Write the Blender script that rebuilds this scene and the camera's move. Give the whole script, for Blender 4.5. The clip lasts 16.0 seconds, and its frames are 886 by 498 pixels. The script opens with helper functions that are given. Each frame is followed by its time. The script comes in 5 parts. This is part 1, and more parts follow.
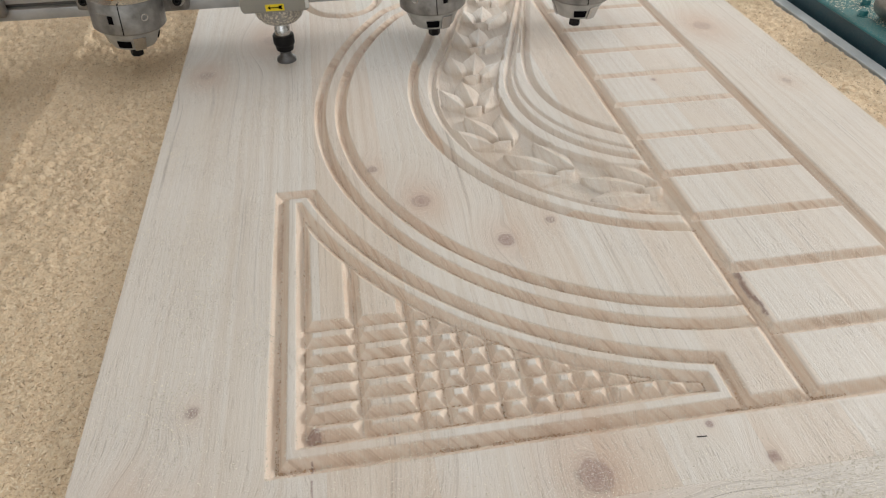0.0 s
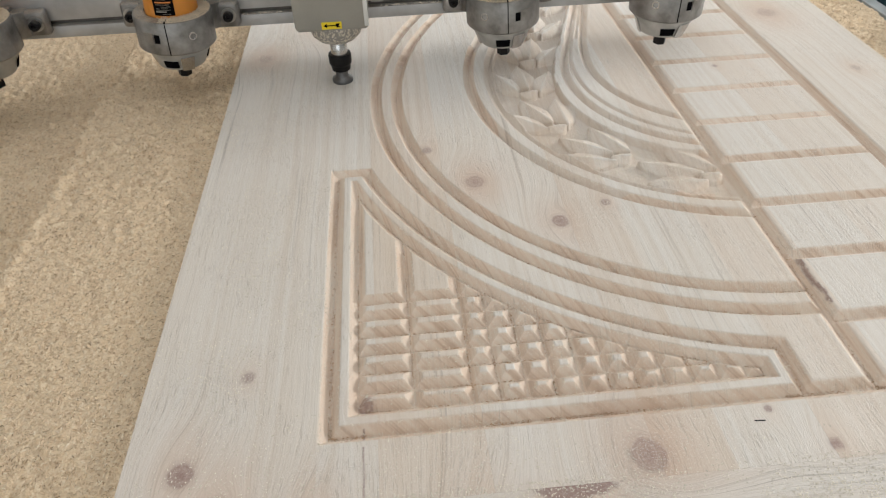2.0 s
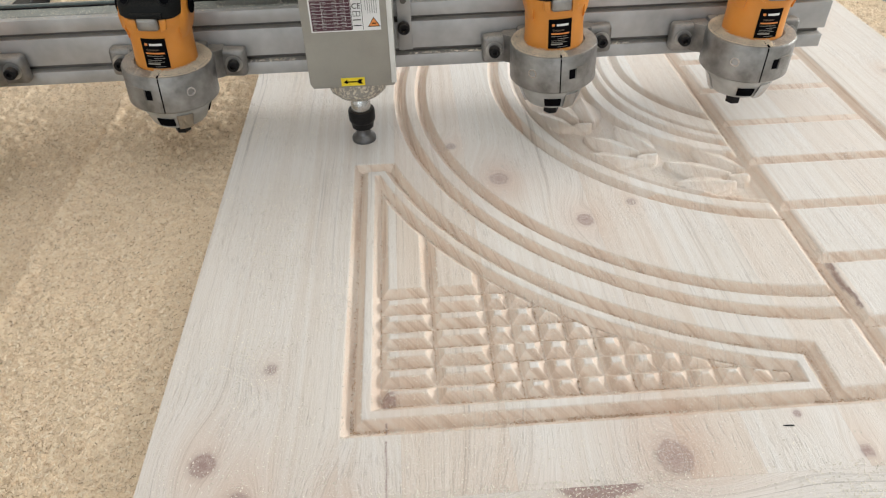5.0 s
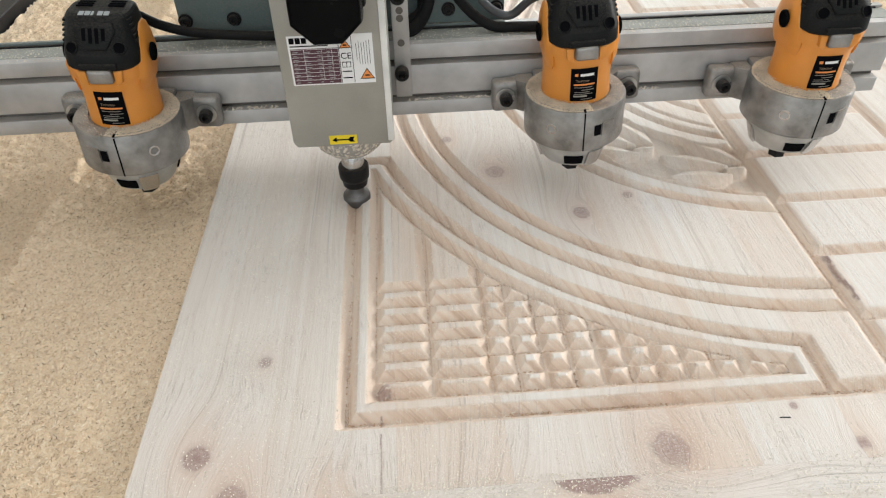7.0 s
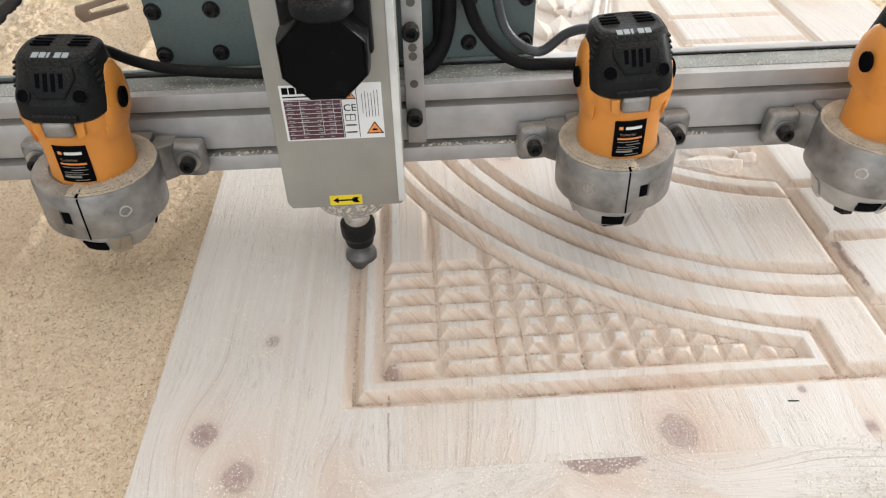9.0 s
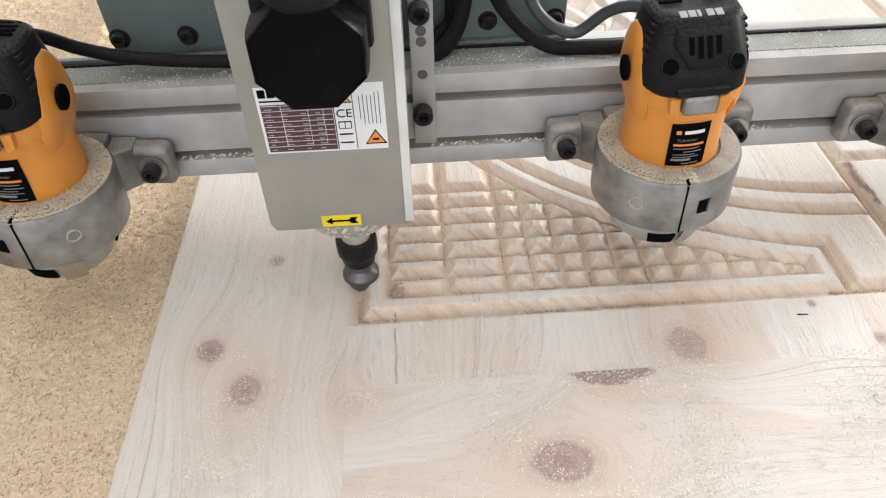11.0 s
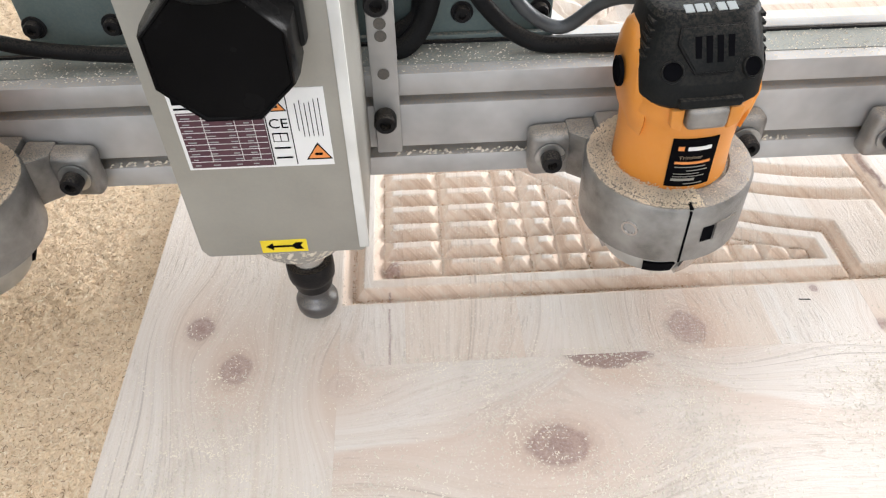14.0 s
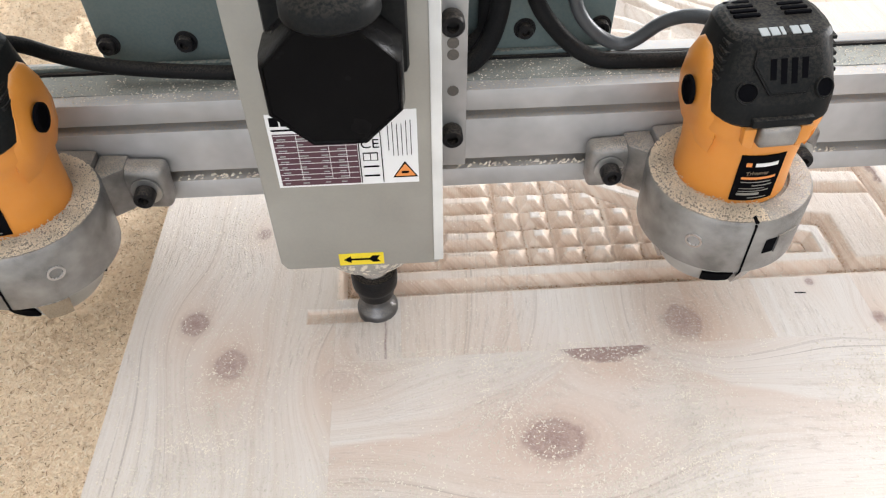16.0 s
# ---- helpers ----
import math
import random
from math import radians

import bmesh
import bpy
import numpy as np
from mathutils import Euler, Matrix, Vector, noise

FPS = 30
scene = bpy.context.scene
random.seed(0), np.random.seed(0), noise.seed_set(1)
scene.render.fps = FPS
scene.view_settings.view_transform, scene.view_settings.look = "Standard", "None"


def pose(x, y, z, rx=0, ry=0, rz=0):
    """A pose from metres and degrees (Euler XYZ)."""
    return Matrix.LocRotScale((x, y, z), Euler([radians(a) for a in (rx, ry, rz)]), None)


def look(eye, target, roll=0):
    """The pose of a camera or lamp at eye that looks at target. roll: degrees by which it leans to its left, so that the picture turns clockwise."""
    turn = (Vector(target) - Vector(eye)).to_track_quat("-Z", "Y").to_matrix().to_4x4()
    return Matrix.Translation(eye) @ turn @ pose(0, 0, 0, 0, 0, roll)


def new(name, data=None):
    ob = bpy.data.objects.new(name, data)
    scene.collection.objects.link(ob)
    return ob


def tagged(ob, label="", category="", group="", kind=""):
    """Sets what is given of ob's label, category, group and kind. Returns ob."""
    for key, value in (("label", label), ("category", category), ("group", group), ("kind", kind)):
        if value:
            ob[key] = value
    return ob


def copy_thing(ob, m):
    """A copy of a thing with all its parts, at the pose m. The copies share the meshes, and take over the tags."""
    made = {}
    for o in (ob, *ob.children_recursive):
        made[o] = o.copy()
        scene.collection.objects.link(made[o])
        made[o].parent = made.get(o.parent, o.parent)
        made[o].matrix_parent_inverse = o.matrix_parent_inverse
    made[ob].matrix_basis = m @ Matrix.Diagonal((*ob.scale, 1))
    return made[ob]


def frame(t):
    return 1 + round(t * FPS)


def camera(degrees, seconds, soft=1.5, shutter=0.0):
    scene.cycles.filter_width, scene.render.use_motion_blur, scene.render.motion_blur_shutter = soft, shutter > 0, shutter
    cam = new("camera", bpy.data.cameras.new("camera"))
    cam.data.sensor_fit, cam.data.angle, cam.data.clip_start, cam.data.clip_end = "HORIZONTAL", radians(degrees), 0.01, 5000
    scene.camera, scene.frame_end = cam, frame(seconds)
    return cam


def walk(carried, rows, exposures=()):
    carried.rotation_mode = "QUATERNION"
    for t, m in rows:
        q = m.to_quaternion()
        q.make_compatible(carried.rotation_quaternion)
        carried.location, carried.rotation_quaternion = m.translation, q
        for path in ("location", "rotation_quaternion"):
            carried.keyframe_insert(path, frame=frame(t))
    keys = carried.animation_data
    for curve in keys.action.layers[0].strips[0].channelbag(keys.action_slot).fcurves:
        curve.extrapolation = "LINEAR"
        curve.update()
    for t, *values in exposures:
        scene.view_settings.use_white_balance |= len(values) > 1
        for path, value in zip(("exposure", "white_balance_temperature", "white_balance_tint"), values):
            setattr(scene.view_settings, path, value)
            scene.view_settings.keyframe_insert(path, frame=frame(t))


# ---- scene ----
# Workshop router: z = 0 is the top face of the carved panel, x runs along the moving beam, y away from the viewer.
cam = camera(64.94, 16.0, 1.2)
PATH = [
    (0.0, pose(0.0964, -0.3558, 0.5457, 49.691, 0.192, -9.167)),
    (0.5, pose(0.1004, -0.3514, 0.5420, 49.415, 0.538, -9.563)),
    (1.0, pose(0.0940, -0.3556, 0.5292, 49.526, 0.903, -7.968)),
    (1.5, pose(0.0927, -0.3602, 0.5265, 49.402, 1.367, -6.606)),
    (2.0, pose(0.0857, -0.3705, 0.5286, 49.601, 1.547, -5.349)),
    (2.5, pose(0.0773, -0.3744, 0.5325, 50.182, 1.383, -4.583)),
    (3.0, pose(0.0757, -0.3716, 0.5294, 49.944, 1.496, -4.094)),
    (3.5, pose(0.0809, -0.3675, 0.5279, 49.746, 1.581, -4.503)),
    (4.0, pose(0.0743, -0.3677, 0.5250, 49.634, 1.452, -3.818)),
    (6.5, pose(0.0726, -0.3690, 0.5194, 49.602, 1.041, -3.838)),
    (7.0, pose(0.0734, -0.3688, 0.5161, 49.389, 1.095, -4.006)),
    (7.5, pose(0.0714, -0.3698, 0.5141, 48.924, 1.005, -3.802)),
    (8.0, pose(0.0718, -0.3703, 0.5134, 48.908, 1.081, -3.704)),
    (8.5, pose(0.0718, -0.3704, 0.5127, 48.821, 1.005, -3.695)),
    (9.0, pose(0.0684, -0.3730, 0.5080, 48.596, 0.882, -3.419)),
    (9.2, pose(0.0662, -0.3779, 0.4994, 47.635, 0.936, -3.139)),
    (11.3, pose(0.0606, -0.3901, 0.4739, 44.748, 1.109, -3.678)),
    (11.5, pose(0.0602, -0.3903, 0.4726, 44.613, 1.164, -3.364)),
    (12.0, pose(0.0594, -0.3902, 0.4691, 44.597, 0.782, -3.294)),
    (12.5, pose(0.0601, -0.3906, 0.4718, 44.971, 0.734, -3.016)),
    (13.0, pose(0.0620, -0.3897, 0.4718, 44.796, 0.560, -2.900)),
    (13.5, pose(0.0627, -0.3889, 0.4660, 44.590, 0.567, -3.063)),
    (14.0, pose(0.0635, -0.3861, 0.4622, 43.886, 0.570, -3.237)),
    (14.5, pose(0.0647, -0.3859, 0.4599, 43.684, 0.638, -3.587)),
    (15.0, pose(0.0601, -0.3881, 0.4644, 44.035, 0.363, -3.057)),
    (15.5, pose(0.0583, -0.3878, 0.4651, 43.964, 0.499, -2.964)),
    (16.0, pose(0.0633, -0.3855, 0.4596, 43.536, 0.384, -3.599)),
]
walk(cam, PATH, [(0.0, -0.82, 6850, 9), (2.0, -0.75, 6750, 8), (3.5, -0.56, 6650, 8), (7.0, -0.32, 6600, 8), (9.0, -0.14, 6550, 10), (12.5, 0.11, 6530, 11), (16.0, 0.18, 6520, 12)])

# The moving head: seconds, x, y, z
HEAD = [
    (0.0, 0.0000, 0.4972, 0.0000),
    (0.5, 0.0000, 0.4598, 0.0000),
    (1.0, 0.0000, 0.4285, 0.0000),
    (1.5, 0.0000, 0.3893, 0.0000),
    (2.0, 0.0000, 0.3554, 0.0000),
    (2.5, 0.0000, 0.3204, 0.0000),
    (3.0, 0.0000, 0.2886, 0.0000),
    (3.5, 0.0000, 0.2519, 0.0000),
    (4.0, 0.0000, 0.2162, 0.0000),
    (6.3, 0.0000, 0.0577, 0.0000),
    (6.5, 0.0000, 0.0374, 0.0000),
    (7.0, 0.0000, 0.0000, 0.0000),
    (7.5, 0.0000, -0.0352, 0.0000),
    (8.0, 0.0000, -0.0688, 0.0000),
    (8.5, 0.0000, -0.1060, 0.0000),
    (9.0, 0.0000, -0.1432, 0.0000),
    (9.2, 0.0000, -0.1581, 0.0000),
    (11.3, -0.0016, -0.3069, -0.0003),
    (11.5, -0.0014, -0.3228, 0.0005),
    (11.6, -0.0017, -0.3290, 0.0005),
    (12.0, -0.0019, -0.3298, 0.0036),
    (12.5, -0.0019, -0.3305, 0.0140),
    (13.0, -0.0017, -0.3298, 0.0228),
    (13.5, -0.0174, -0.3444, 0.0246),
    (14.0, -0.0286, -0.3555, 0.0217),
    (14.5, -0.0289, -0.3559, 0.0127),
    (15.0, -0.0288, -0.3559, 0.0041),
    (15.5, -0.0152, -0.3568, 0.0015),
    (16.0, 0.0232, -0.3561, 0.0003),
]

# ---- light ----
world = bpy.data.worlds.new("workshop_sky")
scene.world = world
world.use_nodes = True
wn = world.node_tree
sky = wn.nodes.new("ShaderNodeTexSky")
sky.sky_type = "NISHITA"
sky.sun_disc = False
sky.sun_elevation = radians(38)
sky.sun_rotation = radians(70)
wn.nodes["Background"].inputs[1].default_value = 0.12
wn.links.new(sky.outputs[0], wn.nodes["Background"].inputs[0])

sun = new("sun", bpy.data.lights.new("sun", "SUN"))
sun.data.energy = 1.0
sun.data.angle = radians(12)
sun.data.color = (1.0, 0.97, 0.92)
sun.matrix_world = look((8, 3, 6.5), (0, 0, 0))


def window_light(name, eye, target, w, h, power, colour):
    ob = new(name, bpy.data.lights.new(name, "AREA"))
    ob.data.shape = "RECTANGLE"
    ob.data.size, ob.data.size_y, ob.data.energy, ob.data.color = w, h, power, colour
    ob.matrix_world = look(eye, target)
    return ob


window_light("daylight_side", (3.92, 1.35, 1.2), (0, 0.2, 0.0), 1.2, 1.0, 155, (0.975, 0.985, 1.0))
window_light("daylight_far", (0.9, 5.92, 1.0), (0.4, 0, 0.1), 5.0, 2.0, 155, (0.92, 0.965, 1.0))
# Roof and back lamps are unseen fills, added to even out the brightness
window_light("fill_roof", (0.9, 0.6, 4.55), (0.9, 0.6, 0), 5.0, 7.2, 188, (0.95, 0.985, 1.0))
window_light("fill_back", (-0.6, -3.92, 1.6), (0.3, 0.4, 0), 3.6, 2.2, 62, (0.97, 0.985, 1.0))
scene.view_settings.exposure = 0.0

# ---- materials ----


def material(name, colour, rough=0.5, metal=0.0):
    m = bpy.data.materials.new(name)
    m.use_nodes = True
    b = m.node_tree.nodes["Principled BSDF"]
    b.inputs["Base Color"].default_value = (*colour, 1)
    b.inputs["Roughness"].default_value = rough
    b.inputs["Metallic"].default_value = metal
    return m


def ramp(nt, fac, stops):
    r = nt.nodes.new("ShaderNodeValToRGB")
    while len(r.color_ramp.elements) < len(stops):
        r.color_ramp.elements.new(0.5)
    for e, (p, c) in zip(r.color_ramp.elements, stops):
        e.position, e.color = p, (*c, 1)
    nt.links.new(fac, r.inputs[0])
    return r.outputs[0]


def noise_tex(nt, vec, scale, detail=4.0, rough=0.55):
    n = nt.nodes.new("ShaderNodeTexNoise")
    n.inputs["Scale"].default_value, n.inputs["Detail"].default_value, n.inputs["Roughness"].default_value = scale, detail, rough
    if vec is not None:
        nt.links.new(vec, n.inputs["Vector"])
    return n.outputs["Fac"]


def mix(nt, fac, a, b, how="MIX"):
    n = nt.nodes.new("ShaderNodeMix")
    n.data_type, n.blend_type = "RGBA", how
    for sock, v in ((n.inputs[0], fac), (n.inputs[6], a), (n.inputs[7], b)):
        if isinstance(v, (int, float)):
            sock.default_value = v
        elif isinstance(v, tuple):
            sock.default_value = (*v, 1)
        else:
            nt.links.new(v, sock)
    return n.outputs[2]


def calc(nt, op, a, b=0.0, clamp=False):
    n = nt.nodes.new("ShaderNodeMath")
    n.operation, n.use_clamp = op, clamp
    for sock, v in ((n.inputs[0], a), (n.inputs[1], b)):
        if isinstance(v, (int, float)):
            sock.default_value = v
        else:
            nt.links.new(v, sock)
    return n.outputs[0]


def bump(nt, height, strength, distance):
    n = nt.nodes.new("ShaderNodeBump")
    n.inputs["Strength"].default_value, n.inputs["Distance"].default_value = strength, distance
    nt.links.new(height, n.inputs["Height"])
    nt.links.new(n.outputs[0], nt.nodes["Principled BSDF"].inputs["Normal"])


def coords(nt):
    return nt.nodes.new("ShaderNodeTexCoord").outputs["Object"]


def worn(name, colour, rough, metal=0.0, dust=0.25, scale=60.0, dust_colour=(0.62, 0.5, 0.36), bumps=0.12, vary=0.78):
    """Paint, metal or plastic with fine grain, smudges and a little wood dust on faces that look up."""
    m = material(name, colour, rough, metal)
    nt = m.node_tree
    b = nt.nodes["Principled BSDF"]
    v = coords(nt)
    big = noise_tex(nt, v, scale * 0.25, 3)
    fine = noise_tex(nt, v, scale * 8, 4, 0.7)
    dark = tuple(c * vary for c in colour)
    light = tuple(min(1, c * 1.12 + 0.001) for c in colour)
    col = ramp(nt, big, [(0.3, dark), (0.7, light)])
    geo = nt.nodes.new("ShaderNodeNewGeometry")
    sep = nt.nodes.new("ShaderNodeSeparateXYZ")
    nt.links.new(geo.outputs["Normal"], sep.inputs[0])
    up = calc(nt, "MULTIPLY", calc(nt, "SUBTRACT", sep.outputs[2], 0.35, True), 1.5, True)
    amount = calc(nt, "MULTIPLY", calc(nt, "ADD", calc(nt, "MULTIPLY", up, 1.0), 0.12), dust * 2, True)
    fac = calc(nt, "MULTIPLY", amount, calc(nt, "MULTIPLY", calc(nt, "SUBTRACT", fine, 0.42, True), 6.0, True), True)
    nt.links.new(mix(nt, fac, col, dust_colour), b.inputs["Base Color"])
    nt.links.new(calc(nt, "ADD", calc(nt, "MULTIPLY", calc(nt, "SUBTRACT", big, 0.5), 0.25), calc(nt, "ADD", calc(nt, "MULTIPLY", fac, 0.4), rough), True), b.inputs["Roughness"])
    nt.links.new(calc(nt, "MULTIPLY", calc(nt, "SUBTRACT", 1.0, fac, True), metal), b.inputs["Metallic"])
    bump(nt, fine, bumps, 0.0006)
    return m


def wood_material():
    """Pine: 'grain' holds the place across and along the fibres and the nearness of a knot, 'cut' the freshly milled faces."""
    m = material("pine_wood", (0.7, 0.6, 0.48), 0.6)
    nt = m.node_tree
    b = nt.nodes["Principled BSDF"]
    at = nt.nodes.new("ShaderNodeAttribute")
    at.attribute_name = "grain"
    cut = nt.nodes.new("ShaderNodeAttribute")
    cut.attribute_name = "cut"
    tone_at = nt.nodes.new("ShaderNodeAttribute")
    tone_at.attribute_name = "tone"
    info = tone_at.outputs["Fac"]
    sep = nt.nodes.new("ShaderNodeSeparateXYZ")
    nt.links.new(at.outputs["Vector"], sep.inputs[0])
    s, t, knot = sep.outputs

    def vec(a, bb, c):
        n = nt.nodes.new("ShaderNodeCombineXYZ")
        for sock, v in zip(n.inputs, (a, bb, c)):
            nt.links.new(v, sock)
        return n.outputs[0]

    z = calc(nt, "MULTIPLY", info, 37.0)
    sway = calc(nt, "MULTIPLY", calc(nt, "SUBTRACT", noise_tex(nt, vec(calc(nt, "MULTIPLY", s, 9.0), calc(nt, "MULTIPLY", t, 4.0), z), 1.0, 2), 0.5), 0.009)
    s2 = calc(nt, "ADD", s, sway)
    rings = noise_tex(nt, vec(calc(nt, "MULTIPLY", s2, 150.0), calc(nt, "MULTIPLY", t, 1.3), z), 1.0, 2, 0.5)
    fibre = noise_tex(nt, vec(calc(nt, "MULTIPLY", s2, 900.0), calc(nt, "MULTIPLY", t, 22.0), z), 1.0, 3, 0.6)
    cloud = noise_tex(nt, vec(calc(nt, "MULTIPLY", s, 7.0), calc(nt, "MULTIPLY", t, 3.0), z), 1.0, 3)
    col = ramp(nt, rings, [(0.25, (0.680, 0.597, 0.518)), (0.5, (0.735, 0.668, 0.602)), (0.75, (0.765, 0.712, 0.655))])
    col = mix(nt, calc(nt, "MULTIPLY", calc(nt, "SUBTRACT", 0.50, fibre, True), 1.1, True), col, (0.52, 0.43, 0.345))
    line = noise_tex(nt, vec(calc(nt, "MULTIPLY", s2, 330.0), calc(nt, "MULTIPLY", t, 2.6), z), 1.0, 3, 0.6)
    zone = noise_tex(nt, vec(calc(nt, "MULTIPLY", s, 22.0), calc(nt, "MULTIPLY", t, 2.5), z), 1.0, 2)
    plain = calc(nt, "MULTIPLY", calc(nt, "ABSOLUTE", calc(nt, "SUBTRACT", info, 0.35)), 14.0, True)
    zone = calc(nt, "SUBTRACT", zone, calc(nt, "MULTIPLY", plain, 0.07))
    col = mix(nt, calc(nt, "MULTIPLY", calc(nt, "MULTIPLY", calc(nt, "SUBTRACT", 0.44, line, True), 6.0, True), calc(nt, "MULTIPLY", calc(nt, "SUBTRACT", zone, 0.44, True), 4.0, True)), col, (0.37, 0.31, 0.265))
    col = mix(nt, calc(nt, "MULTIPLY", calc(nt, "SUBTRACT", cloud, 0.5, True), 1.3, True), col, (0.68, 0.57, 0.455))
    tone = ramp(nt, info, [(0.0, (1.0, 0.99, 0.98)), (0.3, (1.0, 1.0, 1.0)), (0.6, (0.97, 0.905, 0.85)), (1.0, (0.95, 0.955, 0.955))])
    col = mix(nt, 1.0, col, tone, "MULTIPLY")
    # growth rings laid open on the milled faces
    osep = nt.nodes.new("ShaderNodeSeparateXYZ")
    nt.links.new(coords(nt), osep.inputs[0])
    ox, oy, oz = osep.outputs
    lean = calc(nt, "ADD", ox, calc(nt, "MULTIPLY", oz, 1.3))
    bands = noise_tex(nt, vec(calc(nt, "MULTIPLY", lean, 120.0), calc(nt, "MULTIPLY", oy, 6.0), z), 1.0, 3, 0.55)
    fresh = ramp(nt, bands, [(0.34, (0.58, 0.405, 0.285)), (0.45, (0.725, 0.55, 0.42)), (0.62, (0.765, 0.63, 0.51))])
    col = mix(nt, calc(nt, "MULTIPLY", cut.outputs["Fac"], 0.80, True), col, fresh)
    hal = nt.nodes.new("ShaderNodeAttribute")
    hal.attribute_name = "halo"
    col = mix(nt, calc(nt, "MULTIPLY", hal.outputs["Fac"], calc(nt, "ADD", 0.35, calc(nt, "MULTIPLY", cloud, 0.7)), True), col, (0.62, 0.435, 0.325))
    speckle = noise_tex(nt, coords(nt), 420.0, 3, 0.7)
    kfac = calc(nt, "MULTIPLY", knot, calc(nt, "ADD", calc(nt, "MULTIPLY", speckle, 1.3), 0.25), True)
    col = mix(nt, calc(nt, "MULTIPLY", kfac, 0.85), col, (0.275, 0.165, 0.145))
    film = noise_tex(nt, coords(nt), 11.0, 3)
    fine = noise_tex(nt, coords(nt), 480.0, 4, 0.75)
    # short raised and torn fibres of the rough planed face
    dash = noise_tex(nt, vec(calc(nt, "MULTIPLY", s2, 430.0), calc(nt, "MULTIPLY", t, 62.0), z), 1.0, 3, 0.6)
    torn = calc(nt, "MULTIPLY", calc(nt, "SUBTRACT", 0.47, dash, True), calc(nt, "MULTIPLY", calc(nt, "SUBTRACT", film, 0.40, True), 5.0, True))
    col = mix(nt, calc(nt, "MULTIPLY", torn, 2.3, True), col, (0.47, 0.395, 0.325))
    dust = calc(nt, "MULTIPLY", calc(nt, "MULTIPLY", calc(nt, "SUBTRACT", film, 0.33, True), 3.2, True), calc(nt, "MULTIPLY", calc(nt, "SUBTRACT", fine, 0.53, True), 6.0, True))
    col = mix(nt, calc(nt, "MULTIPLY", dust, 0.75), col, (0.84, 0.80, 0.745))
    nt.links.new(col, b.inputs["Base Color"])
    b.inputs["Roughness"].default_value = 0.5
    b.inputs["Specular IOR Level"].default_value = 0.35
    hgt = calc(nt, "ADD", calc(nt, "ADD", calc(nt, "MULTIPLY", fibre, 0.6), calc(nt, "MULTIPLY", torn, -3.5)), calc(nt, "ADD", calc(nt, "MULTIPLY", rings, 0.5), calc(nt, "MULTIPLY", dust, 0.35)))
    bump(nt, hgt, 0.62, 0.0012)
    return m


def sawdust_material():
    m = material("sawdust", (0.56, 0.43, 0.28), 0.95)
    nt = m.node_tree
    b = nt.nodes["Principled BSDF"]
    v = coords(nt)
    big = noise_tex(nt, v, 7.0, 3)
    mid = noise_tex(nt, v, 300.0, 4, 0.65)
    fine = noise_tex(nt, v, 520.0, 4, 0.7)
    col = ramp(nt, mid, [(0.32, (0.50, 0.345, 0.215)), (0.44, (0.80, 0.61, 0.405)), (0.72, (0.88, 0.73, 0.54))])
    col = mix(nt, calc(nt, "MULTIPLY", calc(nt, "SUBTRACT", fine, 0.53, True), 3.0, True), col, (0.80, 0.71, 0.57))
    col = mix(nt, calc(nt, "MULTIPLY", calc(nt, "SUBTRACT", big, 0.52, True), 1.2, True), col, (0.76, 0.59, 0.42))
    nt.links.new(col, b.inputs["Base Color"])
    bump(nt, calc(nt, "ADD", mid, calc(nt, "MULTIPLY", fine, 0.6)), 0.7, 0.003)
    return m


WOOD = wood_material()
DUST = sawdust_material()
CHIP = worn("wood_chip", (0.82, 0.75, 0.64), 0.9, 0, 0.1, 200)
CURL = worn("wood_curl", (0.84, 0.69, 0.505), 0.9, 0, 0.02, 200)
nt = CURL.node_tree
isl = nt.nodes.new("ShaderNodeNewGeometry").outputs["Random Per Island"]
nt.links.new(ramp(nt, isl, [(0.0, (0.28, 0.18, 0.105)), (0.13, (0.60, 0.425, 0.27)), (0.25, (0.79, 0.60, 0.40)), (0.8, (0.86, 0.685, 0.48)), (1.0, (0.90, 0.79, 0.62))]), nt.nodes["Principled BSDF"].inputs["Base Color"])
ALU = worn("anodised_aluminium", (0.47, 0.475, 0.48), 0.48, 0.45, 0.25, 90)
# Dust, and the shade of the slots, are both in this dark colour
SLOT = worn("dusty_shade_metal", (0.12, 0.115, 0.11), 0.5, 0.5, 0.3, 90)
CAST = worn("cast_aluminium", (0.33, 0.325, 0.32), 0.36, 0.75, 0.30, 150, bumps=0.55, vary=0.45)
PALE = worn("grey_painted_steel", (0.335, 0.328, 0.298), 0.42, 0.25, 0.18, 50, vary=0.84)
WASHER = worn("bright_washer_steel", (0.50, 0.50, 0.49), 0.3, 0.8, 0.05, 120, vary=0.5)
STEEL = worn("turned_steel", (0.55, 0.55, 0.55), 0.22, 1.0, 0.15, 120)
DARKSTEEL = worn("black_oxide_steel", (0.02, 0.02, 0.022), 0.38, 0.3, 0.06, 120)
ORANGE = worn("orange_plastic", (0.79, 0.30, 0.045), 0.38, 0, 0.10, 40, bumps=0.08)
BLACK = worn("black_plastic", (0.012, 0.013, 0.0135), 0.42, 0, 0.030, 60, bumps=0.12)
RUBBER = worn("black_cable_rubber", (0.010, 0.0105, 0.0115), 0.5, 0, 0.03, 120)
GLOSSBLACK = worn("black_cover_plastic", (0.003, 0.003, 0.0035), 0.25, 0, 0.006, 120, bumps=0.15)
COLLAR = worn("scuffed_pale_collar", (0.50, 0.50, 0.485), 0.4, 0.3, 0.1, 90, vary=0.6)
WHITE = worn("white_plastic", (0.72, 0.72, 0.70), 0.45, 0, 0.12, 60)
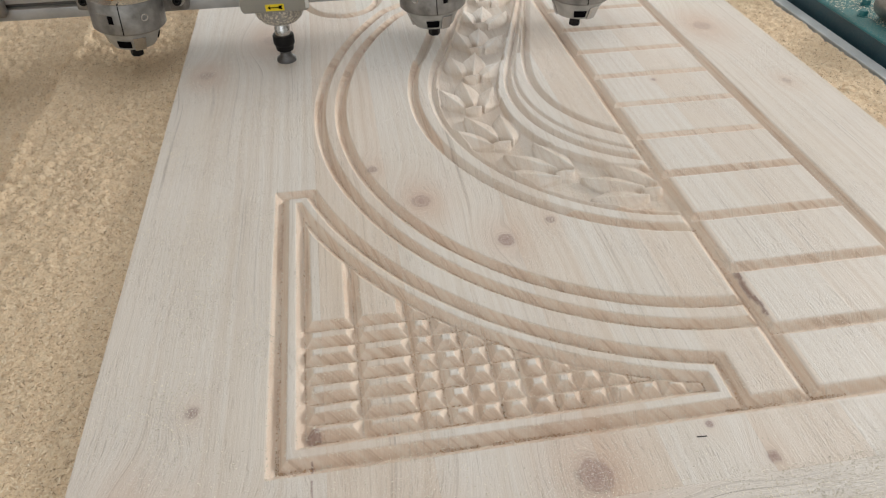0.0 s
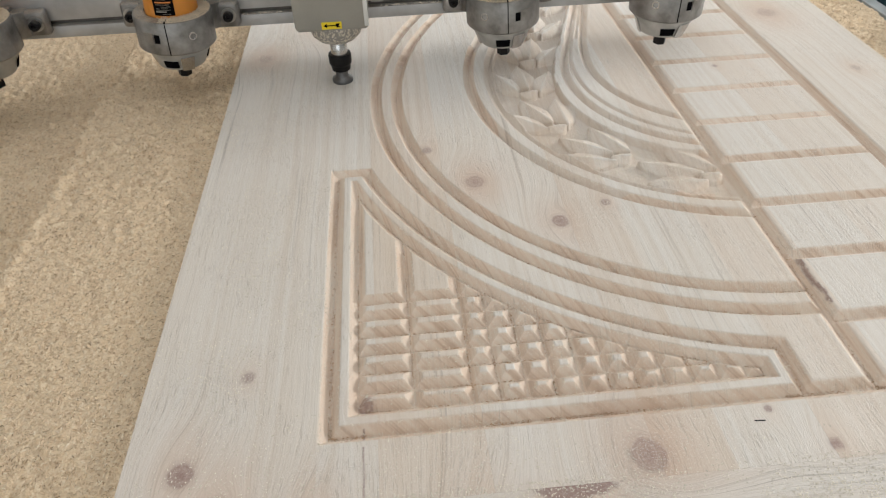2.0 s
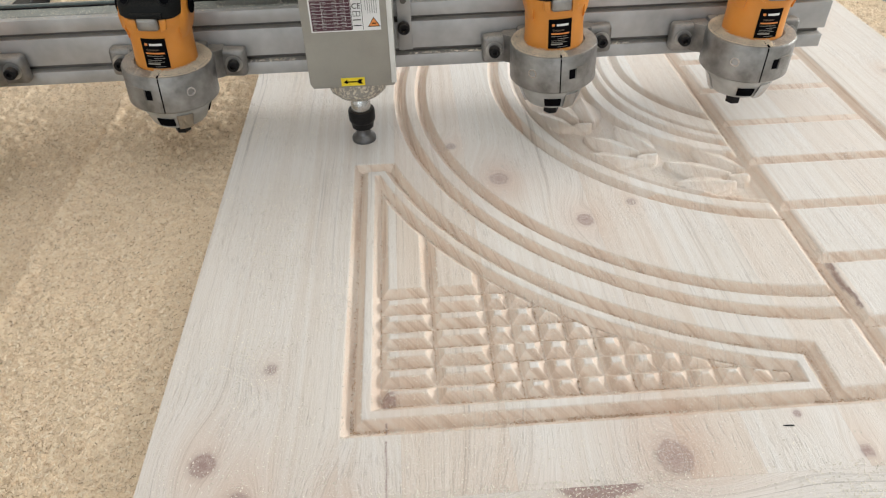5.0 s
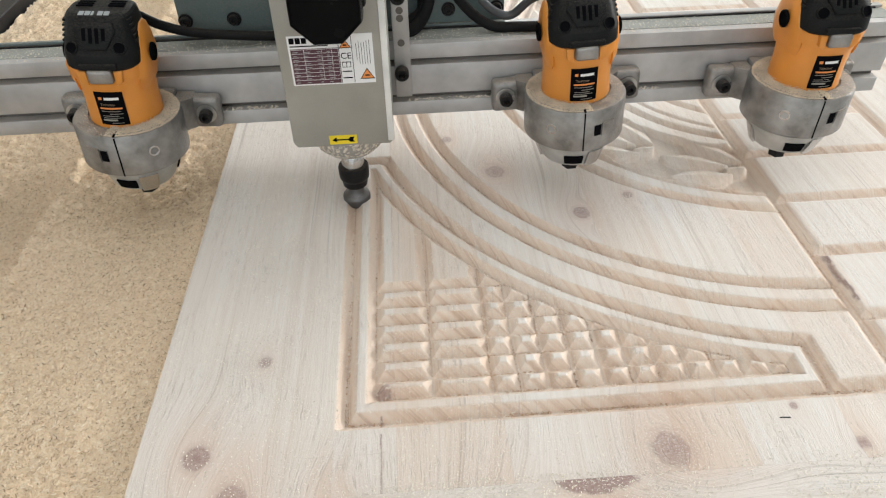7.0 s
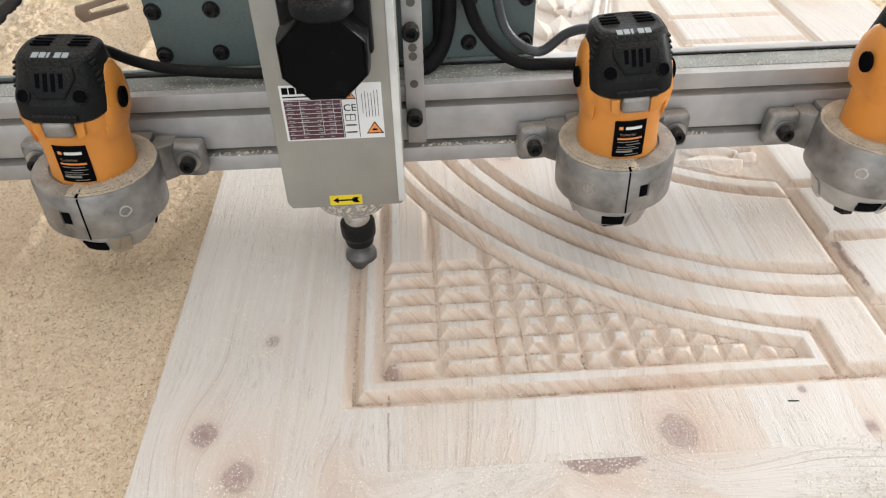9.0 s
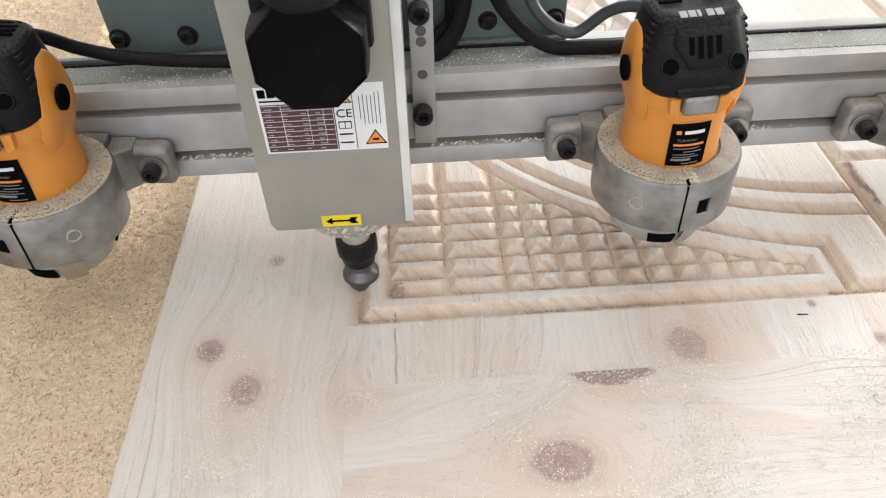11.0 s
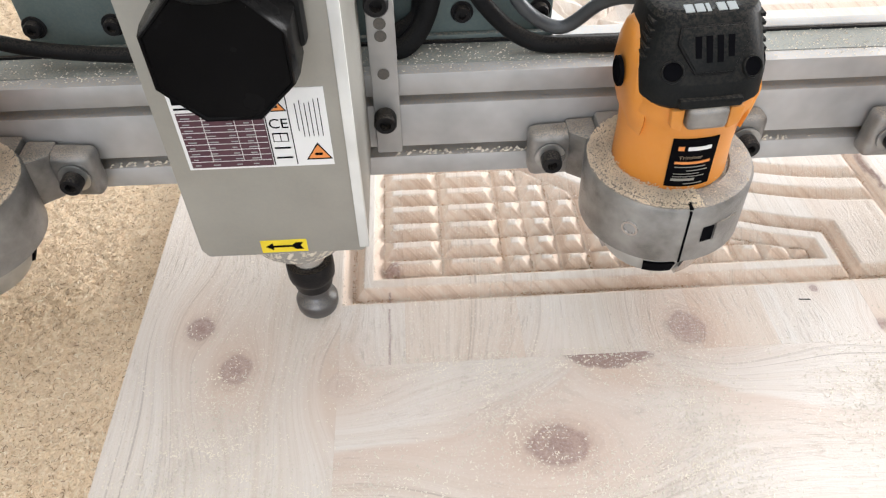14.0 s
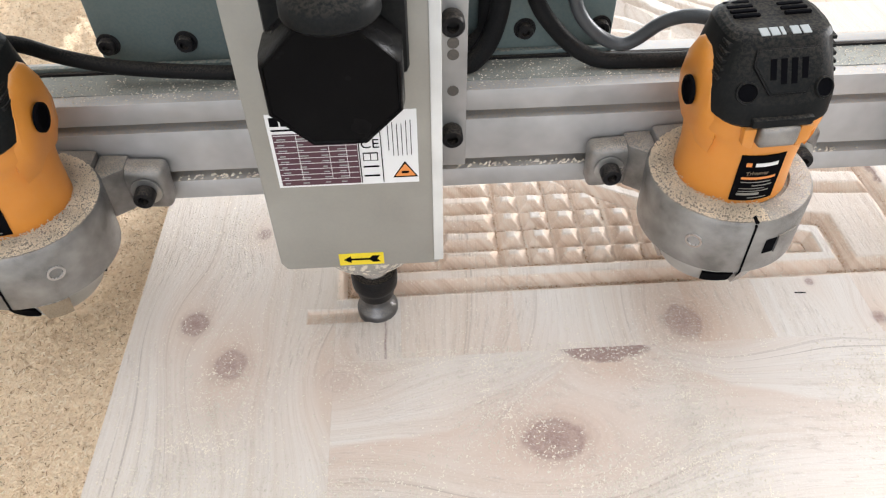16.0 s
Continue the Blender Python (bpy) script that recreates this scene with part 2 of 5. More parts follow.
GREEN = worn("grey_green_paint", (0.115, 0.155, 0.155), 0.42, 0.0, 0.18, 50)
TEAL = worn("teal_paint", (0.015, 0.17, 0.185), 0.4, 0, 0.12, 40)
for m in (BLACK, RUBBER, GLOSSBLACK, DARKSTEEL):
    m.node_tree.nodes["Principled BSDF"].inputs["Specular IOR Level"].default_value = 0.06
GREYMARK = material("moulded_grey_mark", (0.40, 0.42, 0.41), 0.5)
PAPER = material("label_white", (0.80, 0.80, 0.80), 0.35)
# Black of print, and of flat patches that paint in the shade of holes
INK_AND_SHADE = material("ink_and_shade_black", (0.004, 0.004, 0.005), 0.8)
INK_AND_SHADE.node_tree.nodes["Principled BSDF"].inputs["Specular IOR Level"].default_value = 0.02
MAROON = material("label_maroon", (0.085, 0.03, 0.045), 0.35)
YELLOW = worn("yellow_sticker", (0.85, 0.65, 0.02), 0.35, 0, 0.05, 120)
WARN = material("warning_orange", (0.80, 0.28, 0.07), 0.4)
CONCRETE = worn("concrete_floor", (0.34, 0.33, 0.31), 0.8, 0, 0.3, 6)
PLASTER = worn("wall_plaster", (0.72, 0.71, 0.68), 0.85, 0, 0.0, 5)
RUST = worn("bare_steel_tab", (0.27, 0.20, 0.145), 0.55, 0.5, 0.2, 90)

# ---- mesh helpers ----


def mesh_object(name, bm, mat, smooth=None):
    me = bpy.data.meshes.new(name)
    bmesh.ops.recalc_face_normals(bm, faces=bm.faces)
    bm.to_mesh(me)
    bm.free()
    me.materials.append(mat)
    if smooth:
        me.shade_smooth()
        me.set_sharp_from_angle(angle=radians(smooth))
    return new(name, me)


def part(name, bm, mat, parent, label="", smooth=40):
    ob = mesh_object(name, bm, mat, smooth)
    ob.parent = parent
    return tagged(ob, label)


def empty(name, x, y, z, label, category, group="", kind=""):
    ob = new(name)
    ob.matrix_basis = pose(x, y, z)
    return tagged(ob, label, category, group, kind)


def box(bm, x0, x1, y0, y1, z0, z1, bevel=0.0, segments=2, turn=None):
    m = Matrix.Translation(((x0 + x1) / 2, (y0 + y1) / 2, (z0 + z1) / 2))
    if turn is not None:
        m = m @ turn
    made = bmesh.ops.create_cube(bm, size=1.0, matrix=m @ Matrix.Diagonal((x1 - x0, y1 - y0, z1 - z0, 1)))
    if bevel:
        edges = list({e for v in made["verts"] for e in v.link_edges})
        bmesh.ops.bevel(bm, geom=edges, offset=bevel, segments=segments, affect="EDGES", profile=0.5)
    return bm


def lathe(bm, profile, n=40, centre=(0, 0, 0), axis=None, squash=None):
    """Turns (radius, height) points about z. squash(angle, r, z) may change a radius."""
    m = Matrix.Translation(centre)
    if axis is not None:
        m = m @ axis
    rings = []
    for r, z in profile:
        ring = []
        for i in range(n):
            a = 2 * math.pi * i / n
            q = squash(a, r, z) if squash else r
            ring.append(bm.verts.new(m @ Vector((q * math.cos(a), q * math.sin(a), z))))
        rings.append(ring)
    for a, b in zip(rings, rings[1:]):
        for i in range(n):
            bm.faces.new((a[i], a[(i + 1) % n], b[(i + 1) % n], b[i]))
    bm.faces.new(list(reversed(rings[0])))
    bm.faces.new(rings[-1])
    return bm


def prism(bm, points, h0, h1, m=None, bevel=0.0):
    """A polygon in x, z drawn out along y from h0 to h1."""
    m = m or Matrix.Identity(4)
    a = [bm.verts.new(m @ Vector((x, h0, z))) for x, z in points]
    b = [bm.verts.new(m @ Vector((x, h1, z))) for x, z in points]
    faces = [bm.faces.new(a), bm.faces.new(list(reversed(b)))]
    n = len(points)
    for i in range(n):
        faces.append(bm.faces.new((a[i], b[i], b[(i + 1) % n], a[(i + 1) % n])))
    if bevel:
        edges = list({e for f in faces for e in f.edges})
        bmesh.ops.bevel(bm, geom=edges, offset=bevel, segments=2, affect="EDGES", profile=0.5)
    return bm


FRONT = pose(0, 0, 0, 90)      # turns z towards -y


def tube(name, points, radius, mat, parent=None, label="", n=10):
    """A round cable through points, smoothed."""
    pts = [Vector(p) for p in points]
    fine = []
    for i in range(len(pts) - 1):
        p0, p1, p2, p3 = pts[max(i - 1, 0)], pts[i], pts[i + 1], pts[min(i + 2, len(pts) - 1)]
        for k in range(8):
            u = k / 8
            fine.append(0.5 * ((2 * p1) + (p2 - p0) * u + (2 * p0 - 5 * p1 + 4 * p2 - p3) * u * u + (3 * p1 - p0 - 3 * p2 + p3) * u ** 3))
    fine.append(pts[-1])
    bm = bmesh.new()
    rings = []
    side = Vector((0, 1, 0.2))
    for i, p in enumerate(fine):
        d = (fine[min(i + 1, len(fine) - 1)] - fine[max(i - 1, 0)]).normalized()
        u = d.cross(side).normalized()
        v = d.cross(u)
        rings.append([bm.verts.new(p + radius * (math.cos(6.2832 * k / n) * u + math.sin(6.2832 * k / n) * v)) for k in range(n)])
    for a, b in zip(rings, rings[1:]):
        for k in range(n):
            bm.faces.new((a[k], a[(k + 1) % n], b[(k + 1) % n], b[k]))
    bm.faces.new(rings[0])
    bm.faces.new(rings[-1])
    ob = mesh_object(name, bm, mat, 60)
    if parent:
        ob.parent = parent
    return tagged(ob, label)


def text_mesh(name, words, size, m, mat, parent, align="LEFT"):
    cu = bpy.data.curves.new(name, "FONT")
    cu.body, cu.size, cu.align_x, cu.resolution_u, cu.extrude = words, size, align, 3, 0.0001
    ob = bpy.data.objects.new(name, cu)
    me = bpy.data.meshes.new_from_object(ob)
    bpy.data.objects.remove(ob)
    me.materials.clear()
    me.materials.append(mat)
    out = new(name, me)
    out.parent = parent
    out.matrix_basis = m
    return out


def socket_bolt(bm, x, y, z, r, h, hexr=0.5):
    """Cap head bolt whose head looks to -y; its socket is sunk."""
    lathe(bm, [(r * 0.92, 0), (r, h * 0.1), (r, h * 0.85), (r * 0.9, h), (r * hexr, h), (r * hexr * 0.95, h * 0.45)], 20, (x, y, z), FRONT)


# ---- hall ----


def slab(name, x0, x1, y0, y1, z0, z1, mat, label):
    ob = mesh_object(name, box(bmesh.new(), x0, x1, y0, y1, z0, z1), mat)
    return tagged(ob, label, "wall" if "wall" in name else name.split("_")[0], kind="structure")


slab("floor", -4.2, 4.2, -4.2, 6.2, -0.95, -0.85, CONCRETE, "grey concrete workshop floor")
# Unseen ceiling; its opening is made for the roof fill lamp
bm = bmesh.new()
for q in ((-4.2, 4.2, -4.2, -3.0), (-4.2, 4.2, 4.2, 6.2), (-4.2, -1.6, -3.0, 4.2), (3.4, 4.2, -3.0, 4.2)):
    box(bm, *q, 4.6, 4.7)
tagged(mesh_object("ceiling", bm, PLASTER), "plain light workshop ceiling with an opening for a fill lamp", "ceiling", kind="structure")
slab("wall_west", -4.2, -4.0, -4.2, 6.2, -0.85, 4.6, PLASTER, "plain pale plastered workshop wall")


def wall_with_opening(name, along_x, at, a0, a1, o0, o1, zs=0.35, zt=3.15):
    for s0, s1, z0, z1 in ((a0, o0, -0.85, 4.6), (o1, a1, -0.85, 4.6), (o0, o1, -0.85, zs), (o0, o1, zt, 4.6)):
        box(bms[name], *((s0, s1, at, at + 0.2) if along_x else (at, at + 0.2, s0, s1)), z0, z1)


bms = {n: bmesh.new() for n in ("wall_east", "wall_north", "wall_south")}
wall_with_opening("wall_east", False, 4.0, -4.2, 6.2, 0.5, 3.3, -0.1, 1.8)
wall_with_opening("wall_north", True, 6.0, -4.0, 4.0, -1.7, 3.5, -0.05, 2.05)
# The south opening is assumed, made for the fill lamp behind the camera
wall_with_opening("wall_south", True, -4.2, -4.0, 4.0, -2.5, 1.3, 0.4, 2.8)
for n, b in bms.items():
    tagged(mesh_object(n, b, PLASTER), "pale plastered workshop wall with a wide window opening", "wall", kind="structure")

# ---- machine bed and sawdust ----
BED = -0.06


def lattice(n, seed):
    return np.random.default_rng(seed).random((n, n))


LAT = [lattice(256, k) for k in range(3)]


def value_noise(x, y, scale, k=0):
    g = LAT[k]
    u, v = x * scale + 1000.3, y * scale + 1000.7
    i, j = np.floor(u).astype(int), np.floor(v).astype(int)
    fu, fv = u - i, v - j
    fu, fv = fu * fu * (3 - 2 * fu), fv * fv * (3 - 2 * fv)
    i, j = i % 256, j % 256
    i2, j2 = (i + 1) % 256, (j + 1) % 256
    return (g[i, j] * (1 - fu) + g[i2, j] * fu) * (1 - fv) + (g[i, j2] * (1 - fu) + g[i2, j2] * fu) * fv


def grid_mesh(name, xs, ys, height, bottom, mat, attributes=None, tone=0.5, flat=False):
    """A relief over a grid, closed with sides and a bottom."""
    X, Y = np.meshgrid(xs, ys)
    Z = height(X, Y)
    nx, ny = len(xs), len(ys)
    top = np.stack([X, Y, Z], -1).reshape(-1, 3)
    idx = np.arange(nx * ny).reshape(ny, nx)
    quads = np.stack([idx[:-1, :-1], idx[:-1, 1:], idx[1:, 1:], idx[1:, :-1]], -1).reshape(-1, 4)
    ring = np.concatenate([idx[0, :-1], idx[:-1, -1], idx[-1, :0:-1], idx[:0:-1, 0]])
    up, low = top[ring], top[ring].copy()
    low[:, 2] = bottom
    n, r = nx * ny, len(ring)
    a, b = np.arange(r), (np.arange(r) + 1) % r
    sides = np.stack([n + a, n + r + a, n + r + b, n + b], -1)
    verts = np.concatenate([top, up, low])
    faces = np.concatenate([quads, sides])
    me = bpy.data.meshes.new(name)
    me.vertices.add(len(verts))
    me.vertices.foreach_set("co", verts.astype(np.float32).ravel())
    me.loops.add(faces.size)
    me.loops.foreach_set("vertex_index", faces.astype(np.int32).ravel())
    me.polygons.add(len(faces))
    me.polygons.foreach_set("loop_start", np.arange(0, faces.size, 4, dtype=np.int32))
    me.update(calc_edges=True)
    me.materials.append(mat)
    if not flat:
        me.shade_smooth()
    if attributes:
        grain, cut, halo = attributes(verts[:, 0], verts[:, 1], verts[:, 2])
        me.attributes.new("tone", "FLOAT", "POINT").data.foreach_set("value", np.full(len(verts), tone, np.float32))
        me.attributes.new("grain", "FLOAT_VECTOR", "POINT").data.foreach_set("vector", grain.astype(np.float32).ravel())
        me.attributes.new("halo", "FLOAT", "POINT").data.foreach_set("value", halo.astype(np.float32))
        me.attributes.new("cut", "FLOAT", "POINT").data.foreach_set("value", cut.astype(np.float32))
    return new(name, me)


bed = mesh_object("machine_bed", box(bmesh.new(), -0.78, 1.12, -0.9, 2.2, -0.14, BED - 0.002, 0.004), SLOT)
tagged(bed, "wide flat machine bed buried under sawdust", "machine bed", kind="structure")
for n, (x, y) in enumerate(((-0.7, -0.8), (1.04, -0.8), (-0.7, 2.1), (1.04, 2.1))):
    leg = mesh_object("bed_leg", box(bmesh.new(), x - 0.05, x + 0.05, y - 0.05, y + 0.05, -0.85, -0.14, 0.004), TEAL)
    tagged(leg, "teal painted square steel machine leg", "machine leg", "legs of the machine bed")


def smooth(a, b, v):
    u = np.clip((v - a) / (b - a), 0, 1)
    return u * u * (3 - 2 * u)


def rough_dust(X, Y):
    """Loose lumps, larger towards the far end of the heap."""
    lump = 0.45 + 1.35 * smooth(0.20, 0.60, Y)
    return (0.0045 * (value_noise(X, Y, 9, 0) - 0.5) + (0.003 * (value_noise(X, Y, 40, 1) - 0.5) + 0.0046 * (value_noise(X, Y, 120, 2) - 0.5)) * lump
            + 0.0034 * (0.75 + 0.45 * lump) * (value_noise(X, Y, 290, 0) - 0.5))


def dust_left(X, Y):
    edge = -0.386 + 0.010 * (value_noise(X * 0, Y, 7, 1) - 0.5) + 0.005 * (value_noise(X * 0, Y, 40, 2) - 0.5)
    z = BED + 0.014 + 0.038 * smooth(-0.007, 0.001, X - edge)
    z = z - 0.004 * smooth(-0.36, -0.26, X) + 0.004 * smooth(-0.215, -0.180, X) - 0.010 * np.exp(-((X - edge + 0.017) / 0.013) ** 2) + 0.005 * np.exp(-((X - edge - 0.008) / 0.007) ** 2)
    return z + rough_dust(X, Y)


def dust_right(X, Y):
    return BED + 0.036 + 0.003 * smooth(0.99, 1.03, X) + rough_dust(X, Y) * 0.55


ob = grid_mesh("sawdust_bed", np.arange(-0.72, -0.1735, 0.0026), np.concatenate([np.arange(-0.3, 0.7, 0.0026), np.arange(0.7, 1.6, 0.0045)]), dust_left, BED - 0.003, DUST, flat=True)
tagged(ob, "deep loose tan sawdust heaped beside the carved panel", "sawdust", kind="stuff")
ob = grid_mesh("sawdust_strip", np.arange(0.909, 1.035, 0.004), np.arange(0.0, 1.6, 0.004), dust_right, BED - 0.001, DUST)
tagged(ob, "strip of loose sawdust between panel and machine rail", "sawdust", kind="stuff")


def flakes(name, count, place, mat, label, size, seed, slim=0.35, lean=0.5, curl=0.9):
    """Loose shavings: short bent slivers lying on a surface."""
    rng = np.random.default_rng(seed)
    x, y, z = place(rng, count)
    n = len(x)
    a = rng.uniform(0, 6.283, n)
    l, w, h = size * rng.uniform(0.5, 1.5, n), size * slim * rng.uniform(0.5, 1.2, n), size * lean * rng.uniform(0.1, 1.0, n)
    bend, tip = rng.uniform(-curl, curl, n), rng.uniform(-0.5, 0.6, n)
    c, sn = np.cos(a), np.sin(a)
    rows = []
    for k, u in enumerate((-1.0, -0.33, 0.33, 1.0)):
        off = bend * l * (u * u - 0.4)
        for v in (-1, 1):
            p, q = u * l, v * w + off
            rows.append(np.stack([x + p * c - q * sn, y + p * sn + q * c, z + h * (1.1 - u * u) + tip * u * h + v * w * 0.4], -1))
    verts = np.stack(rows, 1).reshape(-1, 3)
    base = np.arange(n)[:, None] * 8
    faces = np.concatenate([base + np.array(q) for q in ((0, 2, 3, 1), (2, 4, 5, 3), (4, 6, 7, 5))])
    me = bpy.data.meshes.new(name)
    me.vertices.add(len(verts))
    me.vertices.foreach_set("co", verts.astype(np.float32).ravel())
    me.loops.add(faces.size)
    me.loops.foreach_set("vertex_index", faces.astype(np.int32).ravel())
    me.polygons.add(len(faces))
    me.polygons.foreach_set("loop_start", np.arange(0, faces.size, 4, dtype=np.int32))
    me.update(calc_edges=True)
    me.materials.append(mat)
    return tagged(new(name, me), label, "shavings", kind="stuff")


def on_left_dust(rng, count):
    x = rng.uniform(-0.70, -0.1765, count)
    y = -0.30 + 1.6 * rng.random(count) ** 1.35
    return x, y, dust_left(x, y) + 0.0003


def on_right_dust(rng, count):
    x, y = rng.uniform(0.912, 1.03, count), rng.uniform(0.2, 1.5, count)
    return x, y, dust_right(x, y) + 0.0003


flakes("sawdust_curls", 150000, on_left_dust, CURL, "fine tan wood curls covering the sawdust", 0.0019, 3, 0.2, 0.5)
flakes("sawdust_curls", 9000, on_right_dust, CURL, "fine tan wood curls by the machine rail", 0.0023, 4, 0.22, 0.6)

# ---- carved panel ----
KNOTS = ((-0.0767, 0.0806, 0.0055, 0.9), (-0.1225, -0.0215, 0.0105, 1.05), (-0.0876, -0.064, 0.0125, 0.90), (-0.004, -0.084, 0.011, 0.16), (0.2767, 0.2847, 0.010, 0.9),
         (0.3412, 0.3148, 0.0055, 0.8), (0.4022, -0.0105, 0.0035, 1.0), (0.444, -0.0523, 0.0055, 1.0), (0.0365, 0.0377, 0.007, 1.0),
         (0.2799, -0.045, 0.0150, 0.85), (0.1269, 0.4657, 0.0065, 0.8), (0.184, 0.3803, 0.012, 0.7), (0.1566, -0.144, 0.018, 1.0),
         (0.62, 0.66, 0.004, 0.8), (0.80, 0.86, 0.016, 0.5), (-0.02, 0.93, 0.018, 0.4), (-0.13, 0.80, 0.012, 0.5), (0.84, 0.62, 0.007, 0.5))


def polar(X, Y, cx, cy):
    dx, dy = X - cx, Y - cy
    u = (np.arctan2(dy, dx) % (2 * math.pi)) - 1.25 * math.pi
    return np.hypot(dx, dy), u


def curve(u, c, lo, hi):
    u = np.clip(u, lo, hi)
    return c[0] + c[1] * u + c[2] * u ** 2 + c[3] * u ** 3


def vee(d, half, depth):
    q = np.clip(1 - np.abs(d) / half, 0, 1)
    return depth * np.where(q > 0.94, 0.94 + 0.6 * (q - 0.94), q)


OVAL = (0.56, 0.63)
ARC_A1, ARC_A2 = (0.5256, 0.0311, -0.0240, -0.0311), (0.4932, 0.0295, -0.0241, -0.0295)
ARC_B1, ARC_B2 = (0.3553, 0.0169, -0.0011, -0.0162), (0.3224, 0.0169, -0.0002, -0.0143)
ARC_C1, ARC_C2, ARC_CB = (0.2921, 0.1053, -0.0423, -0.0550), (0.2287, 0.0811, -0.0046, -0.0318), (0.3190, 0.1121, -0.0747, -0.0800)
ARC_CM = tuple((a + b) / 2 + (0.008 if k == 0 else 0) for k, (a, b) in enumerate(zip(ARC_C1, ARC_C2)))
ARC_T = (0.4646, 0.0015, 0.0315, -0.0042)
COL_L, COL_R = 0.5185, 0.735
SLATS = [0.0925 + 0.0988 * k for k in range(13)]
GRID_X = [0.083, 0.139] + [0.1645 + 0.0266 * k for k in range(10)]
GRID_Y = [0.0535 + 0.0243 * k for k in range(6)]


# Flower sprigs, one after the other along the band: x, y and heading of each bud
SPRIGS = [(0.497, 0.359, -27), (0.392, 0.418, -40), (0.322, 0.508, -66), (0.301, 0.618, -89)] + [(0.319 + 0.0295 * k, 0.727 + 0.110 * k, -105) for k in range(5)]


def leaf_spots():
    """A bud with three pointed leaves that trail behind it: x, y, heading, half length, half width, height."""
    out = []
    for k, (x, y, turn) in enumerate(SPRIGS):
        d = Vector((math.cos(radians(turn)), math.sin(radians(turn))))
        n = Vector((-d.y, d.x))
        bud = Vector((x, y))
        out.append((x, y, 0.0, 0.0145, 0.0135, 0.0122))
        for a0, b0, a1, b1, w in ((0.000, -0.015, -0.078, -0.046, 0.0215), (-0.010, 0.002, -0.098, -0.001, 0.0205), (0.006, 0.017, -0.072, 0.049, 0.0210)):
            p, q = bud + a0 * d + b0 * n, bud + a1 * d + b1 * n
            c, v = (p + q) / 2, p - q
            out.append((c.x, c.y, math.atan2(v.y, v.x), v.length / 2 * (1 + 0.05 * math.sin(5 * k + 60 * b1)), w, 0.0118))
    return out


LEAVES = leaf_spots()


def side_line(X, Y, lean):
    """Signed way to the right of a straight line, as (x, y, run of x over y)."""
    x, y, k = lean
    return (X - x - k * (Y - y)) / math.hypot(1, k)


# above these heights the curves run on as straight, slightly leaning lines
LINE_B1, LINE_B2 = (0.2400, 0.800, 0.335), (0.2755, 0.800, 0.345)
LINE_C1, LINE_CM, LINE_C2, LINE_CB = (0.4065, 0.800, 0.313), (0.4195, 0.800, 0.290), (0.4320, 0.800, 0.262), (0.3925, 0.800, 0.335)


